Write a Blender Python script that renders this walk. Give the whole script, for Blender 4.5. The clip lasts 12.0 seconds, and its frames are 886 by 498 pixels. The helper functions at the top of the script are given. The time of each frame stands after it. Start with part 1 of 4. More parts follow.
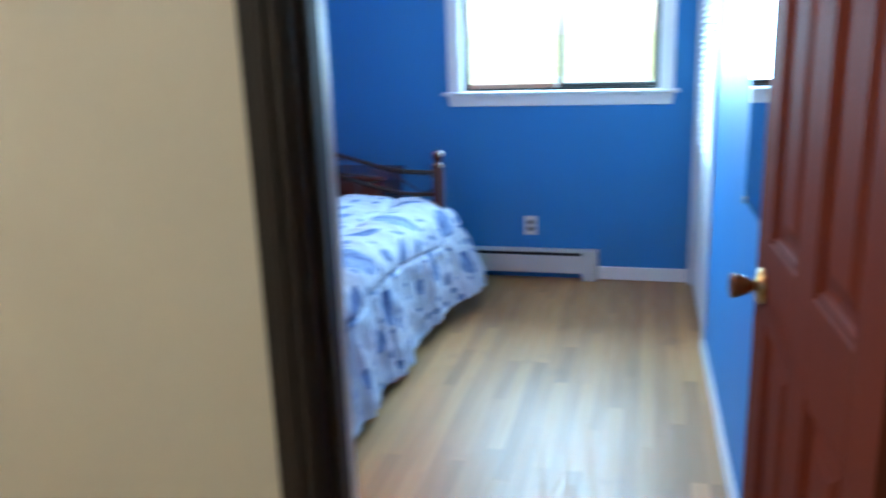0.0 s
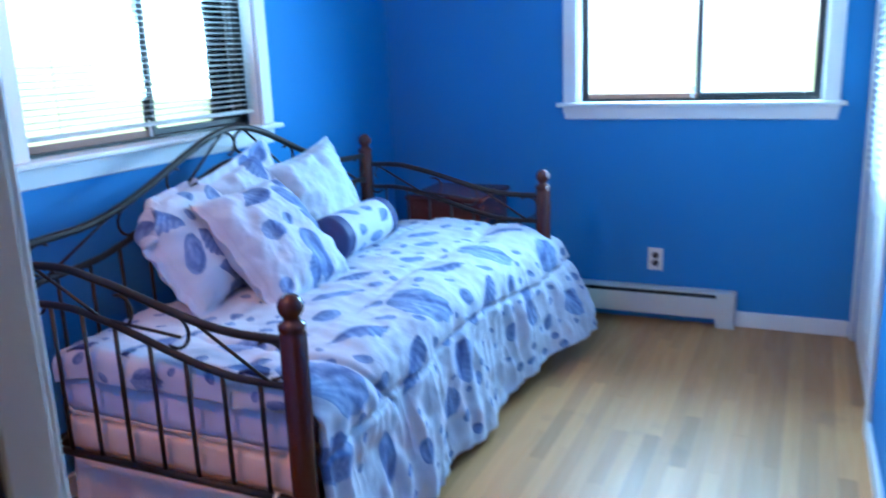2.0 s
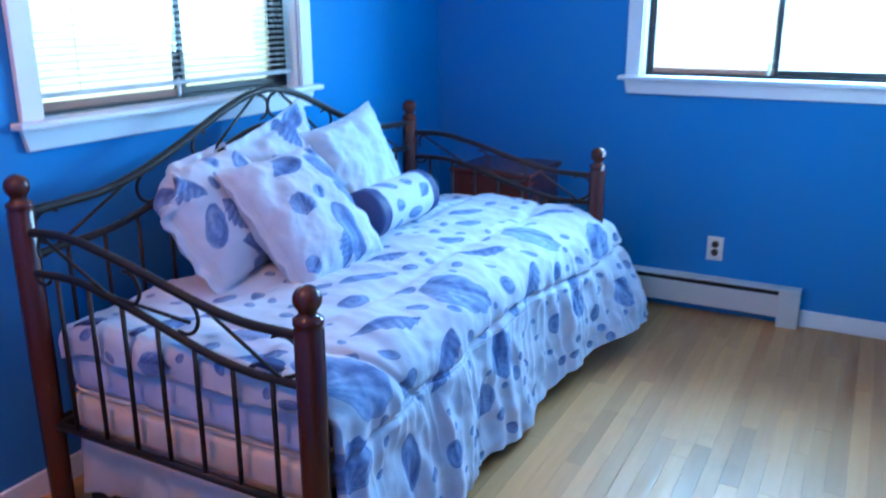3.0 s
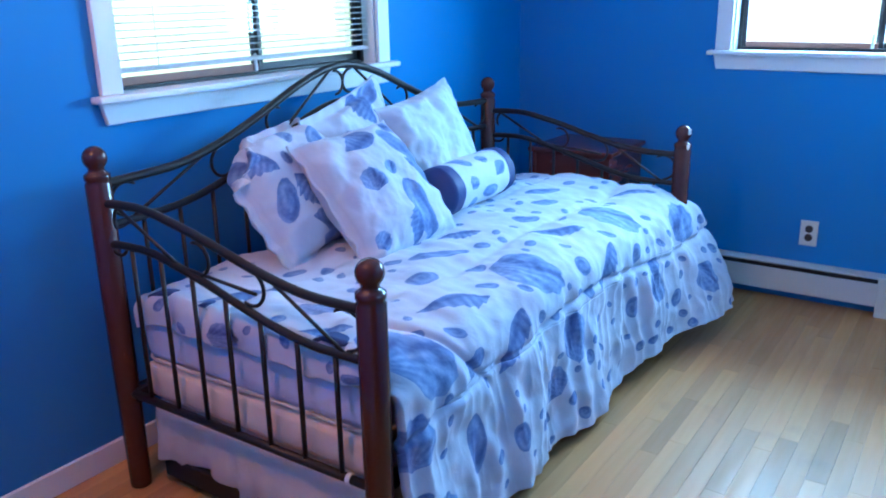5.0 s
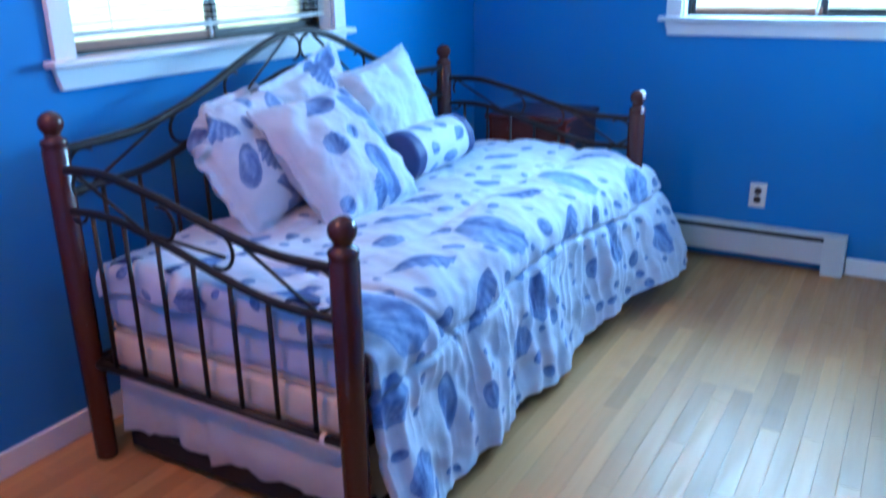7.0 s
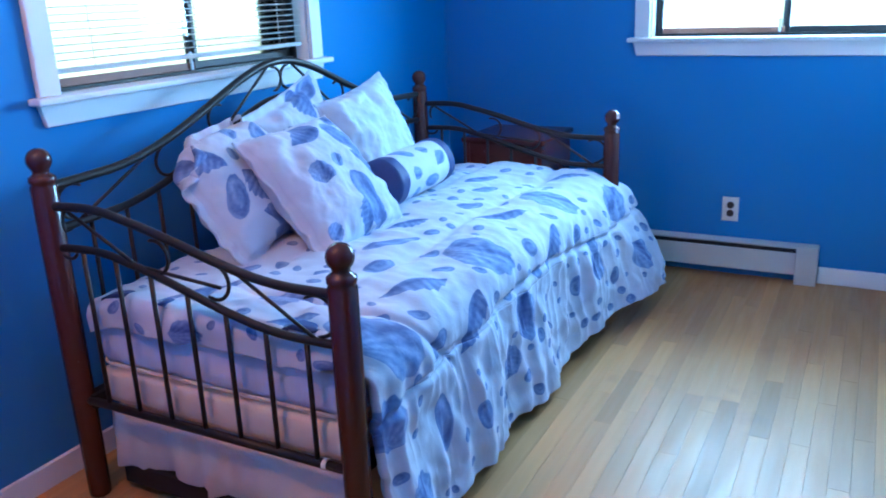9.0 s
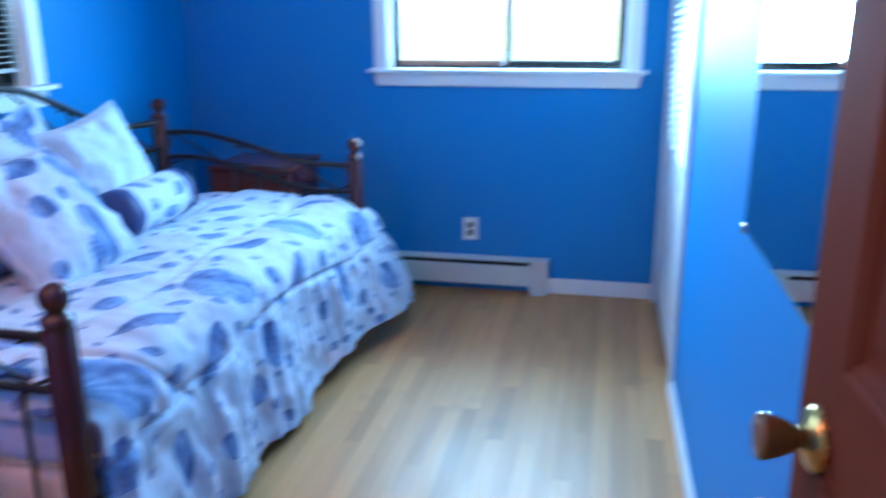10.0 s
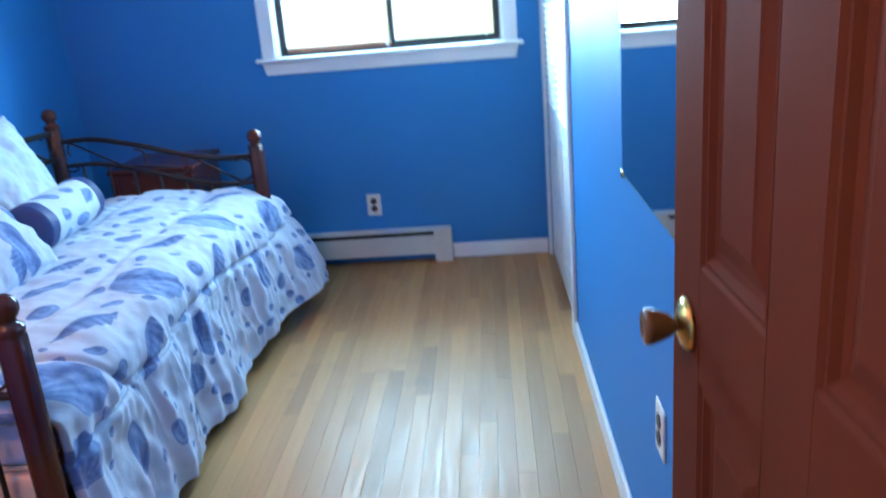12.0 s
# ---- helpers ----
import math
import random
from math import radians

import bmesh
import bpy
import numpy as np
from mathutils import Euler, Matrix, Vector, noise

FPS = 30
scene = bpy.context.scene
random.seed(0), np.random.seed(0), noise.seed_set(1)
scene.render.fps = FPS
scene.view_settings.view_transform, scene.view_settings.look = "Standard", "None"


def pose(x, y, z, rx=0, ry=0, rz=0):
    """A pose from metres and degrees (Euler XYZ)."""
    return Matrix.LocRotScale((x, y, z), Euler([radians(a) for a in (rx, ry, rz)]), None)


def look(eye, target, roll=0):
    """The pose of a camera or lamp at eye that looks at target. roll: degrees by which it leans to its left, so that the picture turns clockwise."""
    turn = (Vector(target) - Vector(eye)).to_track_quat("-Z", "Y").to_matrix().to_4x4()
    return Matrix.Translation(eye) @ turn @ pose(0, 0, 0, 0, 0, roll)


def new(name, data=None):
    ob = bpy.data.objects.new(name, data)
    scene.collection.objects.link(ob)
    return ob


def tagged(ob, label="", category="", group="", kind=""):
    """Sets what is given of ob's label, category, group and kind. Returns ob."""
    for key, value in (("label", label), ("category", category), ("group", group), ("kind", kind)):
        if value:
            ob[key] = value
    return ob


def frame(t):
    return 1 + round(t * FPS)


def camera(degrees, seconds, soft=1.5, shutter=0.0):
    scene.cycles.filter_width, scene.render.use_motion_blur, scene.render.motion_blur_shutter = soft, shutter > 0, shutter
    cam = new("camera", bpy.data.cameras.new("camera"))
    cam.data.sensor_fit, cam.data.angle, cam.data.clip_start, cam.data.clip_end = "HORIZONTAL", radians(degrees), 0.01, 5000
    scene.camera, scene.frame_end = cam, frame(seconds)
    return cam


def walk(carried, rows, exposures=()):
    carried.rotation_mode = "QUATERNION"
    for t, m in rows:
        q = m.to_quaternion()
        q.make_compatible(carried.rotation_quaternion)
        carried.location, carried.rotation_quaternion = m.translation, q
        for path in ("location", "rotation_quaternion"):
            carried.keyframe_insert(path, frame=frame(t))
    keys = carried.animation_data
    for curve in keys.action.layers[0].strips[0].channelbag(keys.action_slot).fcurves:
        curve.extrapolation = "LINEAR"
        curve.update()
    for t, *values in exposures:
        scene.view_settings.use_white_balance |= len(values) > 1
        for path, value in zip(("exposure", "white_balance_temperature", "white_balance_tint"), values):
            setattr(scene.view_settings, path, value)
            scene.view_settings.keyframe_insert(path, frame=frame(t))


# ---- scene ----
cam = camera(56.9, 12.0, soft=1.8, shutter=0.8)
PATH = [
    (0, (2.120, -1.660, 1.420), (1.637, 0.213, 0.910), -2.0),
    (0.5, (2.118, -1.557, 1.418), (1.912, 0.365, 0.903), -1.4),
    (0.8, (2.128, -1.474, 1.411), (1.957, 0.450, 0.875), -1.2),
    (1, (2.136, -1.414, 1.406), (1.898, 0.5, 0.878), -1.1),
    (1.5, (2.188, -1.216, 1.399), (1.648, 0.633, 0.86), -1.4),
    (2, (2.135, -1.046, 1.376), (1.328, 0.721, 0.9), -2.2),
    (2.5, (2.072, -0.917, 1.39), (1.216, 0.836, 0.949), -1.9),
    (3, (2.054, -0.824, 1.386), (1.153, 0.87, 0.822), -0.1),
    (3.2, (2.046, -0.788, 1.395), (1.115, 0.882, 0.806), 0.2),
    (5, (2.064, -0.763, 1.348), (0.99, 0.816, 0.751), -1.0),
    (5.5, (2.067, -0.77, 1.339), (0.983, 0.777, 0.682), -1.4),
    (6, (2.066, -0.775, 1.321), (1.075, 0.81, 0.61), -1.3),
    (6.5, (2.056, -0.792, 1.29), (1.095, 0.798, 0.55), -0.9),
    (7, (2.037, -0.811, 1.312), (1.078, 0.819, 0.661), -1.0),
    (7.2, (2.037, -0.816, 1.319), (1.078, 0.832, 0.716), -0.9),
    (9, (2.003, -0.864, 1.321), (1.102, 0.819, 0.723), -2.3),
    (9.5, (2.079, -0.89, 1.347), (1.356, 0.878, 0.753), -1.4),
    (10, (2.119, -0.885, 1.348), (1.73, 0.996, 0.791), -0.3),
    (10.5, (2.144, -0.914, 1.374), (1.964, 1.027, 0.925), 0.9),
    (11, (2.163, -0.969, 1.383), (1.987, 0.971, 0.929), -0.1),
    (11.5, (2.16, -1.01, 1.383), (1.928, 0.912, 0.88), -2.1),
    (12, (2.1, -1.083, 1.383), (1.958, 0.813, 0.763), -4.8),
]
walk(cam, [(t, look(eye, target, roll)) for t, eye, target, roll in PATH], [(0, 2.05, 5700, 10), (1.5, 2.05, 5350, 10), (3.2, 2.05, 4950, 10), (10, 2.05, 4950, 10), (11, 2.05, 5450, 10), (12, 2.05, 5700, 10)])

# ---- world, sun, lights ----
world = bpy.data.worlds.new("world")
scene.world = world
world.use_nodes = True
wn = world.node_tree.nodes
sky = wn.new("ShaderNodeTexSky")
sky.sky_type = "NISHITA"
sky.sun_disc = False
sky.sun_elevation = radians(52)
sky.sun_rotation = radians(150)
wn["Background"].inputs["Strength"].default_value = 0.15
world.node_tree.links.new(sky.outputs[0], wn["Background"].inputs["Color"])

sun = new("sun", bpy.data.lights.new("sun", "SUN"))
sun.data.energy, sun.data.angle, sun.data.color = 5.0, radians(0.5), (1.0, 0.95, 0.88)
sun.matrix_world = look((6, -10, 15), (0, 0, 0))


def window_light(name, m, w, h, power, color, spread):
    d = bpy.data.lights.new(name, "AREA")
    d.shape, d.size, d.size_y, d.energy, d.color = "RECTANGLE", w, h, power, color
    d.spread = radians(spread)
    ob = new(name, d)
    ob.matrix_world = m
    return ob


SKY_BLUE = (0.50, 0.81, 1.0)
window_light("window_daylight", look((1.61, 3.62, 1.56), (1.61, 0, 1.56)), 2.6, 1.12, 108, SKY_BLUE, 165)
window_light("window_daylight", look((-0.125, 1.245, 1.74), (2.0, 1.245, 1.45)), 1.12, 0.62, 5.0, SKY_BLUE, 130)
warm = new("ceiling_bulb", bpy.data.lights.new("ceiling_bulb", "POINT"))
warm.data.energy, warm.data.color, warm.data.shadow_soft_size = 11.0, (1.0, 0.30, 0.08), 0.07
warm.location = (0.72, -0.58, 2.24)
hall_bulb = new("hall_bulb", bpy.data.lights.new("hall_bulb", "POINT"))
hall_bulb.data.energy, hall_bulb.data.color, hall_bulb.data.shadow_soft_size = 4.3, (1.0, 0.92, 0.82), 0.08
hall_bulb.location = (0.75, -1.85, 2.20)

# ---- materials ----
def material(name, color, rough=0.5, metal=0.0, var=0.06, scale=(6, 6, 6), bump=0.05, fine=120, ior=1.45, coat=0.0, rnd=0.0):
    """Base colour with variation at two scales and a fine relief."""
    m = bpy.data.materials.new(name)
    m.use_nodes = True
    nt = m.node_tree
    N, L = nt.nodes, nt.links
    b = N["Principled BSDF"]
    b.inputs["Roughness"].default_value, b.inputs["Metallic"].default_value, b.inputs["IOR"].default_value = rough, metal, ior
    b.inputs["Coat Weight"].default_value = coat
    tc = N.new("ShaderNodeTexCoord")
    mp = N.new("ShaderNodeMapping")
    mp.inputs["Scale"].default_value = scale
    L.new(tc.outputs["Object"], mp.inputs["Vector"])
    n1 = N.new("ShaderNodeTexNoise")
    n1.inputs["Scale"].default_value, n1.inputs["Detail"].default_value = 1.0, 6
    L.new(mp.outputs[0], n1.inputs["Vector"])
    n2 = N.new("ShaderNodeTexNoise")
    n2.inputs["Scale"].default_value, n2.inputs["Detail"].default_value = fine, 3
    L.new(tc.outputs["Object"], n2.inputs["Vector"])
    mix = N.new("ShaderNodeMix")
    mix.data_type = "RGBA"
    mix.inputs["A"].default_value = (*[c * (1 - var) for c in color], 1)
    mix.inputs["B"].default_value = (*[min(1, c * (1 + var)) for c in color], 1)
    L.new(n1.outputs["Fac"], mix.inputs["Factor"])
    out = mix.outputs["Result"]
    if rnd:
        oi = N.new("ShaderNodeObjectInfo")
        hs = N.new("ShaderNodeHueSaturation")
        mr = N.new("ShaderNodeMapRange")
        mr.inputs["To Min"].default_value, mr.inputs["To Max"].default_value = 1 - rnd, 1 + rnd
        L.new(oi.outputs["Random"], mr.inputs["Value"])
        L.new(mr.outputs[0], hs.inputs["Value"])
        L.new(out, hs.inputs["Color"])
        out = hs.outputs["Color"]
    L.new(out, b.inputs["Base Color"])
    rr = N.new("ShaderNodeMapRange")
    rr.inputs["To Min"].default_value, rr.inputs["To Max"].default_value = max(0, rough - 0.06), min(1, rough + 0.06)
    L.new(n1.outputs["Fac"], rr.inputs["Value"])
    L.new(rr.outputs[0], b.inputs["Roughness"])
    bp = N.new("ShaderNodeBump")
    bp.inputs["Strength"].default_value, bp.inputs["Distance"].default_value = bump, 0.004
    L.new(n2.outputs["Fac"], bp.inputs["Height"])
    L.new(bp.outputs[0], b.inputs["Normal"])
    return m


def oak_material():
    """Worn oak strips: long grain, a tone of its own for each strip, dull scuffs."""
    m = material("oak_floor", (0.48, 0.250, 0.090), 0.36, 0, 0.20, (26, 1.6, 26), 0.04, 300, 1.45, 0.0, 0.21)
    nt = m.node_tree
    N, L = nt.nodes, nt.links
    b = N["Principled BSDF"]
    b.inputs["Coat Roughness"].default_value = 0.36
    src = b.inputs["Base Color"].links[0].from_socket
    geo = N.new("ShaderNodeNewGeometry")
    n = N.new("ShaderNodeTexNoise")
    n.inputs["Scale"].default_value, n.inputs["Detail"].default_value = 3.2, 7
    L.new(geo.outputs["Position"], n.inputs["Vector"])
    ramp = N.new("ShaderNodeMapRange")
    ramp.inputs["From Min"].default_value, ramp.inputs["From Max"].default_value = 0.62, 0.74
    L.new(n.outputs["Fac"], ramp.inputs["Value"])
    mul = N.new("ShaderNodeMath")
    mul.operation = "MULTIPLY"
    mul.inputs[1].default_value = 0.35
    L.new(ramp.outputs[0], mul.inputs[0])
    mix = N.new("ShaderNodeMix")
    mix.data_type = "RGBA"
    L.new(mul.outputs[0], mix.inputs["Factor"])
    L.new(src, mix.inputs["A"])
    mix.inputs["B"].default_value = (0.20, 0.115, 0.06, 1)
    L.new(mix.outputs["Result"], b.inputs["Base Color"])
    # dull, scratched varnish: the gloss breaks up in streaks along the strips
    ms = N.new("ShaderNodeMapping")
    ms.inputs["Scale"].default_value = (60, 4, 1)
    L.new(geo.outputs["Position"], ms.inputs["Vector"])
    ns = N.new("ShaderNodeTexNoise")
    ns.inputs["Scale"].default_value, ns.inputs["Detail"].default_value = 1.0, 6
    L.new(ms.outputs[0], ns.inputs["Vector"])
    rs = N.new("ShaderNodeMapRange")
    rs.inputs["From Min"].default_value, rs.inputs["From Max"].default_value = 0.3, 0.7
    rs.inputs["To Min"].default_value, rs.inputs["To Max"].default_value = 0.30, 0.56
    L.new(ns.outputs["Fac"], rs.inputs["Value"])
    L.new(rs.outputs[0], b.inputs["Roughness"])
    return m


def glass_material():
    m = bpy.data.materials.new("window_glass")
    m.use_nodes = True
    N, L = m.node_tree.nodes, m.node_tree.links
    N.remove(N["Principled BSDF"])
    tr, gl, fr, mx = N.new("ShaderNodeBsdfTransparent"), N.new("ShaderNodeBsdfGlossy"), N.new("ShaderNodeFresnel"), N.new("ShaderNodeMixShader")
    gl.inputs["Roughness"].default_value = 0.02
    fr.inputs["IOR"].default_value = 1.3
    L.new(fr.outputs[0], mx.inputs[0])
    L.new(tr.outputs[0], mx.inputs[1])
    L.new(gl.outputs[0], mx.inputs[2])
    L.new(mx.outputs[0], N["Material Output"].inputs["Surface"])
    return m


# motifs printed on the comforter: place along the bed, place across it, half length, half width, turn
FANS = [
    (0.53, 0.80, 0.095, 0.085, 20), (1.20, 0.76, 0.100, 0.085, 60), (1.87, 0.73, 0.100, 0.080, 54), (2.20, 0.88, 0.105, 0.060, -32),
    (2.21, 1.15, 0.075, 0.062, 60), (1.87, 1.08, 0.068, 0.042, -68), (1.26, 1.04, 0.085, 0.060, -80), (1.11, 1.15, 0.060, 0.048, -117),
    (0.40, 0.98, 0.070, 0.060, -70), (0.47, 1.22, 0.062, 0.050, -62), (0.40, 0.33, 0.050, 0.035, 88), (0.62, 0.51, 0.062, 0.045, 48),
]
CONCHES = [
    (0.90, 0.91, 0.120, 0.045, -38), (0.85, 0.73, 0.120, 0.042, 16), (1.37, 0.44, 0.085, 0.036, 30), (1.60, 0.66, 0.105, 0.042, 38),
    (2.23, 0.68, 0.085, 0.034, 50), (1.56, 0.88, 0.115, 0.040, -37), (0.59, 0.27, 0.140, 0.030, 31), (0.52, 0.60, 0.065, 0.030, 46),
    (2.02, 0.24, 0.090, 0.034, 20),
]
OVALS = [
    (1.15, 0.51, 0.110, 0.030, 20), (0.95, 0.58, 0.060, 0.026, 12), (0.71, 0.80, 0.026, 0.021, 40), (0.70, 0.90, 0.052, 0.028, -40),
    (1.01, 0.44, 0.030, 0.016, 30), (1.31, 0.56, 0.030, 0.019, 22), (1.13, 0.64, 0.034, 0.023, 25), (1.02, 0.73, 0.030, 0.023, 30),
    (1.66, 0.53, 0.054, 0.027, 30), (1.91, 0.48, 0.070, 0.028, 17), (2.04, 0.41, 0.085, 0.028, 24), (1.41, 0.83, 0.048, 0.024, -36),
    (1.78, 0.90, 0.048, 0.024, -50), (1.90, 0.99, 0.044, 0.024, -42), (1.99, 1.18, 0.046, 0.030, -70), (0.66, 1.12, 0.092, 0.040, -88),
    (0.85, 1.19, 0.048, 0.034, 90), (1.70, 1.10, 0.046, 0.032, 100), (0.82, 0.24, 0.041, 0.022, 10),
]


def scattered(taken, u0, u1, v0, v1, gap, tries, seed):
    """Small round shells in the room that the larger motifs leave."""
    rng = random.Random(seed)
    out = []
    for _ in range(tries):
        u, v, a = rng.uniform(u0, u1), rng.uniform(v0, v1), rng.uniform(0.014, 0.030)
        if all(math.hypot(u - q[0], v - q[1]) > a + 0.85 * q[2] + gap for q in taken + out):
            out.append((u, v, a, a * rng.uniform(0.55, 0.9), rng.uniform(-60, 60)))
    return out


def motif_table(fans, conches, ovals):
    return [(k, u, v, a, b, math.cos(radians(r)), math.sin(radians(r))) for k, rows in enumerate((ovals, fans, conches)) for u, v, a, b, r in rows]


def printed_ink(motifs, u, v):
    """How far inside a printed motif the cloth point lies, in metres, and the depth of its ink."""
    best, tone = -0.03, 0.5
    for kind, cu, cv, a, b, co, si in motifs:
        du, dv = u - cu, v - cv
        if abs(du) > 1.5 * a or abs(dv) > 1.5 * a:
            continue
        p, q = (du * co + dv * si) / a, (dv * co - du * si) / b
        if kind == 0:                       # round shells with a whorl
            r = math.hypot(p, q)
            d = (1 - r) * b
            t = 0.48 + 0.18 * math.cos(9 * r + 1.3 * math.atan2(q, p)) * min(1, 2 * r) + 0.2 * q
        elif kind == 1:                     # scallops, ribs spreading from the hinge
            r, th = math.hypot(p + 1, q), math.atan2(q, p + 1)
            edge = 2.02 * max(0.0, math.cos(min(1.57, abs(th) * 0.92))) ** 0.55 * (1 + 0.030 * math.cos(17 * th))
            d = (edge - r) * b * 0.5
            if abs(th) > 1.0:
                d = min(d, (1.25 - abs(th)) * b)
            band = math.exp(-((q + 0.45 - 0.3 * p) / 0.30) ** 2)
            t = 0.62 + 0.13 * math.cos(17 * th) - 0.48 * band + 0.05 * math.cos(22 * r)
        else:                               # conches, toothed along the lip
            w = (1 - abs(p) ** 1.7) * (0.72 + 0.32 * p)
            teeth = 1 + 0.42 * (1 - ((p * 3.3 + 0.15 * q) % 1.0))
            d = min((w * (teeth if q > 0 else 1.0) - abs(q)) * b * 0.8, (1 - abs(p)) * a)
            t = 0.50 + 0.15 * math.cos(p * 24 + q * 3) * (1 if q > 0 else 0.4) - 0.35 * math.exp(-((q + 0.25) / 0.25) ** 2)
        if d > best:
            best, tone = d, t
    return best, tone


def ink_attributes(ob, motifs):
    """Stores the print on the cloth's mesh, from its layout in metres."""
    me = ob.data
    uv = me.uv_layers[0].data
    place = {}
    for lp in me.loops:
        place[lp.vertex_index] = uv[lp.index].uv
    ink, tone = me.attributes.new("ink", "FLOAT", "POINT"), me.attributes.new("tone", "FLOAT", "POINT")
    for i, c in place.items():
        ink.data[i].value, tone.data[i].value = printed_ink(motifs, c[0], c[1])


def shell_print(name, wrinkle):
    """White cotton printed with blue shells; the cloth's own print gives where the ink lies."""
    m = bpy.data.materials.new(name)
    m.use_nodes = True
    N, L = m.node_tree.nodes, m.node_tree.links
    b = N["Principled BSDF"]
    b.inputs["Roughness"].default_value = 0.8
    b.inputs["Sheen Weight"].default_value = 0.10
    uv, ink, tone = N.new("ShaderNodeTexCoord"), N.new("ShaderNodeAttribute"), N.new("ShaderNodeAttribute")
    ink.attribute_name, tone.attribute_name = "ink", "tone"
    fray = N.new("ShaderNodeTexNoise")
    fray.inputs["Scale"].default_value, fray.inputs["Detail"].default_value = 90, 4
    L.new(uv.outputs["UV"], fray.inputs["Vector"])
    edge = N.new("ShaderNodeMath")
    edge.operation = "MULTIPLY_ADD"
    edge.inputs[1].default_value = 0.006
    L.new(fray.outputs["Fac"], edge.inputs[0])
    L.new(ink.outputs["Fac"], edge.inputs[2])
    mask = N.new("ShaderNodeMapRange")
    mask.inputs["From Min"].default_value, mask.inputs["From Max"].default_value = 0.0022, 0.0045
    L.new(edge.outputs[0], mask.inputs["Value"])
    blot = N.new("ShaderNodeMath")
    blot.operation = "MULTIPLY_ADD"
    blot.inputs[1].default_value = 0.55
    L.new(fray.outputs["Fac"], blot.inputs[0])
    low = N.new("ShaderNodeMath")
    low.inputs[1].default_value = -0.27
    L.new(tone.outputs["Fac"], low.inputs[0])
    L.new(low.outputs[0], blot.inputs[2])
    col = N.new("ShaderNodeValToRGB")
    col.color_ramp.elements[0].position, col.color_ramp.elements[0].color = 0.05, (0.050, 0.095, 0.27, 1)
    col.color_ramp.elements[1].position, col.color_ramp.elements[1].color = 0.95, (0.33, 0.44, 0.66, 1)
    mid = col.color_ramp.elements.new(0.5)
    mid.color = (0.15, 0.23, 0.46, 1)
    L.new(blot.outputs[0], col.inputs["Fac"])
    base = N.new("ShaderNodeMix")
    base.data_type = "RGBA"
    base.inputs["A"].default_value, base.inputs["B"].default_value = (0.52, 0.565, 0.665, 1), (0.59, 0.625, 0.71, 1)
    wash = N.new("ShaderNodeTexNoise")
    wash.inputs["Scale"].default_value, wash.inputs["Detail"].default_value = 4, 5
    L.new(uv.outputs["UV"], wash.inputs["Vector"])
    L.new(wash.outputs["Fac"], base.inputs["Factor"])
    mix = N.new("ShaderNodeMix")
    mix.data_type = "RGBA"
    L.new(mask.outputs[0], mix.inputs["Factor"])
    L.new(base.outputs["Result"], mix.inputs["A"])
    L.new(col.outputs[0], mix.inputs["B"])
    L.new(mix.outputs["Result"], b.inputs["Base Color"])
    pull = N.new("ShaderNodeMapping")
    pull.inputs["Scale"].default_value = wrinkle
    L.new(uv.outputs["UV"], pull.inputs["Vector"])
    weave = N.new("ShaderNodeTexNoise")
    weave.inputs["Scale"].default_value, weave.inputs["Detail"].default_value, weave.inputs["Distortion"].default_value = 1.0, 6, 0.9
    L.new(pull.outputs[0], weave.inputs["Vector"])
    bp = N.new("ShaderNodeBump")
    bp.inputs["Strength"].default_value, bp.inputs["Distance"].default_value = 0.13, 0.014
    L.new(weave.outputs["Fac"], bp.inputs["Height"])
    L.new(bp.outputs[0], b.inputs["Normal"])
    return m


M_BLUE = material("blue_wall_paint", (0.056, 0.232, 0.54), 0.52, 0, 0.05, (2, 2, 2), 0.06, 160, 1.30)
M_CREAM = material("cream_wall_paint", (0.70, 0.65, 0.52), 0.6, 0, 0.04, (2, 2, 2), 0.06, 160)
M_CEIL = material("ceiling_paint", (0.80, 0.80, 0.78), 0.8, 0, 0.03, (2, 2, 2), 0.08, 90)
M_WHITE = material("white_trim_paint", (0.78, 0.79, 0.79), 0.38, 0, 0.04, (5, 5, 5), 0.04, 60)
M_DARKTRIM = material("dark_stained_trim", (0.026, 0.020, 0.015), 0.60, 0, 0.25, (30, 30, 2), 0.05, 90)
M_DOOR = material("red_brown_door", (0.125, 0.034, 0.019), 0.66, 0, 0.14, (14, 14, 1.2), 0.08, 70, 1.25)
M_DOOR.node_tree.nodes["Principled BSDF"].inputs["Specular IOR Level"].default_value = 0.04
M_BLUE.node_tree.nodes["Principled BSDF"].inputs["Specular IOR Level"].default_value = 0.28
M_BRASS = material("worn_brass", (0.62, 0.40, 0.13), 0.28, 1, 0.2, (40, 40, 40), 0.08, 200)
M_HINGE = material("tarnished_brass", (0.30, 0.20, 0.09), 0.42, 1, 0.35, (40, 40, 40), 0.15, 150)
M_KNOB = material("dark_amber_knob", (0.16, 0.075, 0.030), 0.22, 0, 0.2, (30, 30, 30), 0.02, 90, 1.5)
M_BRONZE = material("bronze_window_frame", (0.035, 0.034, 0.032), 0.42, 0.3, 0.15, (10, 10, 10), 0.03, 200)
M_REDSILL = material("reddish_sash_wood", (0.30, 0.14, 0.09), 0.5, 0, 0.2, (20, 3, 20), 0.05, 120)
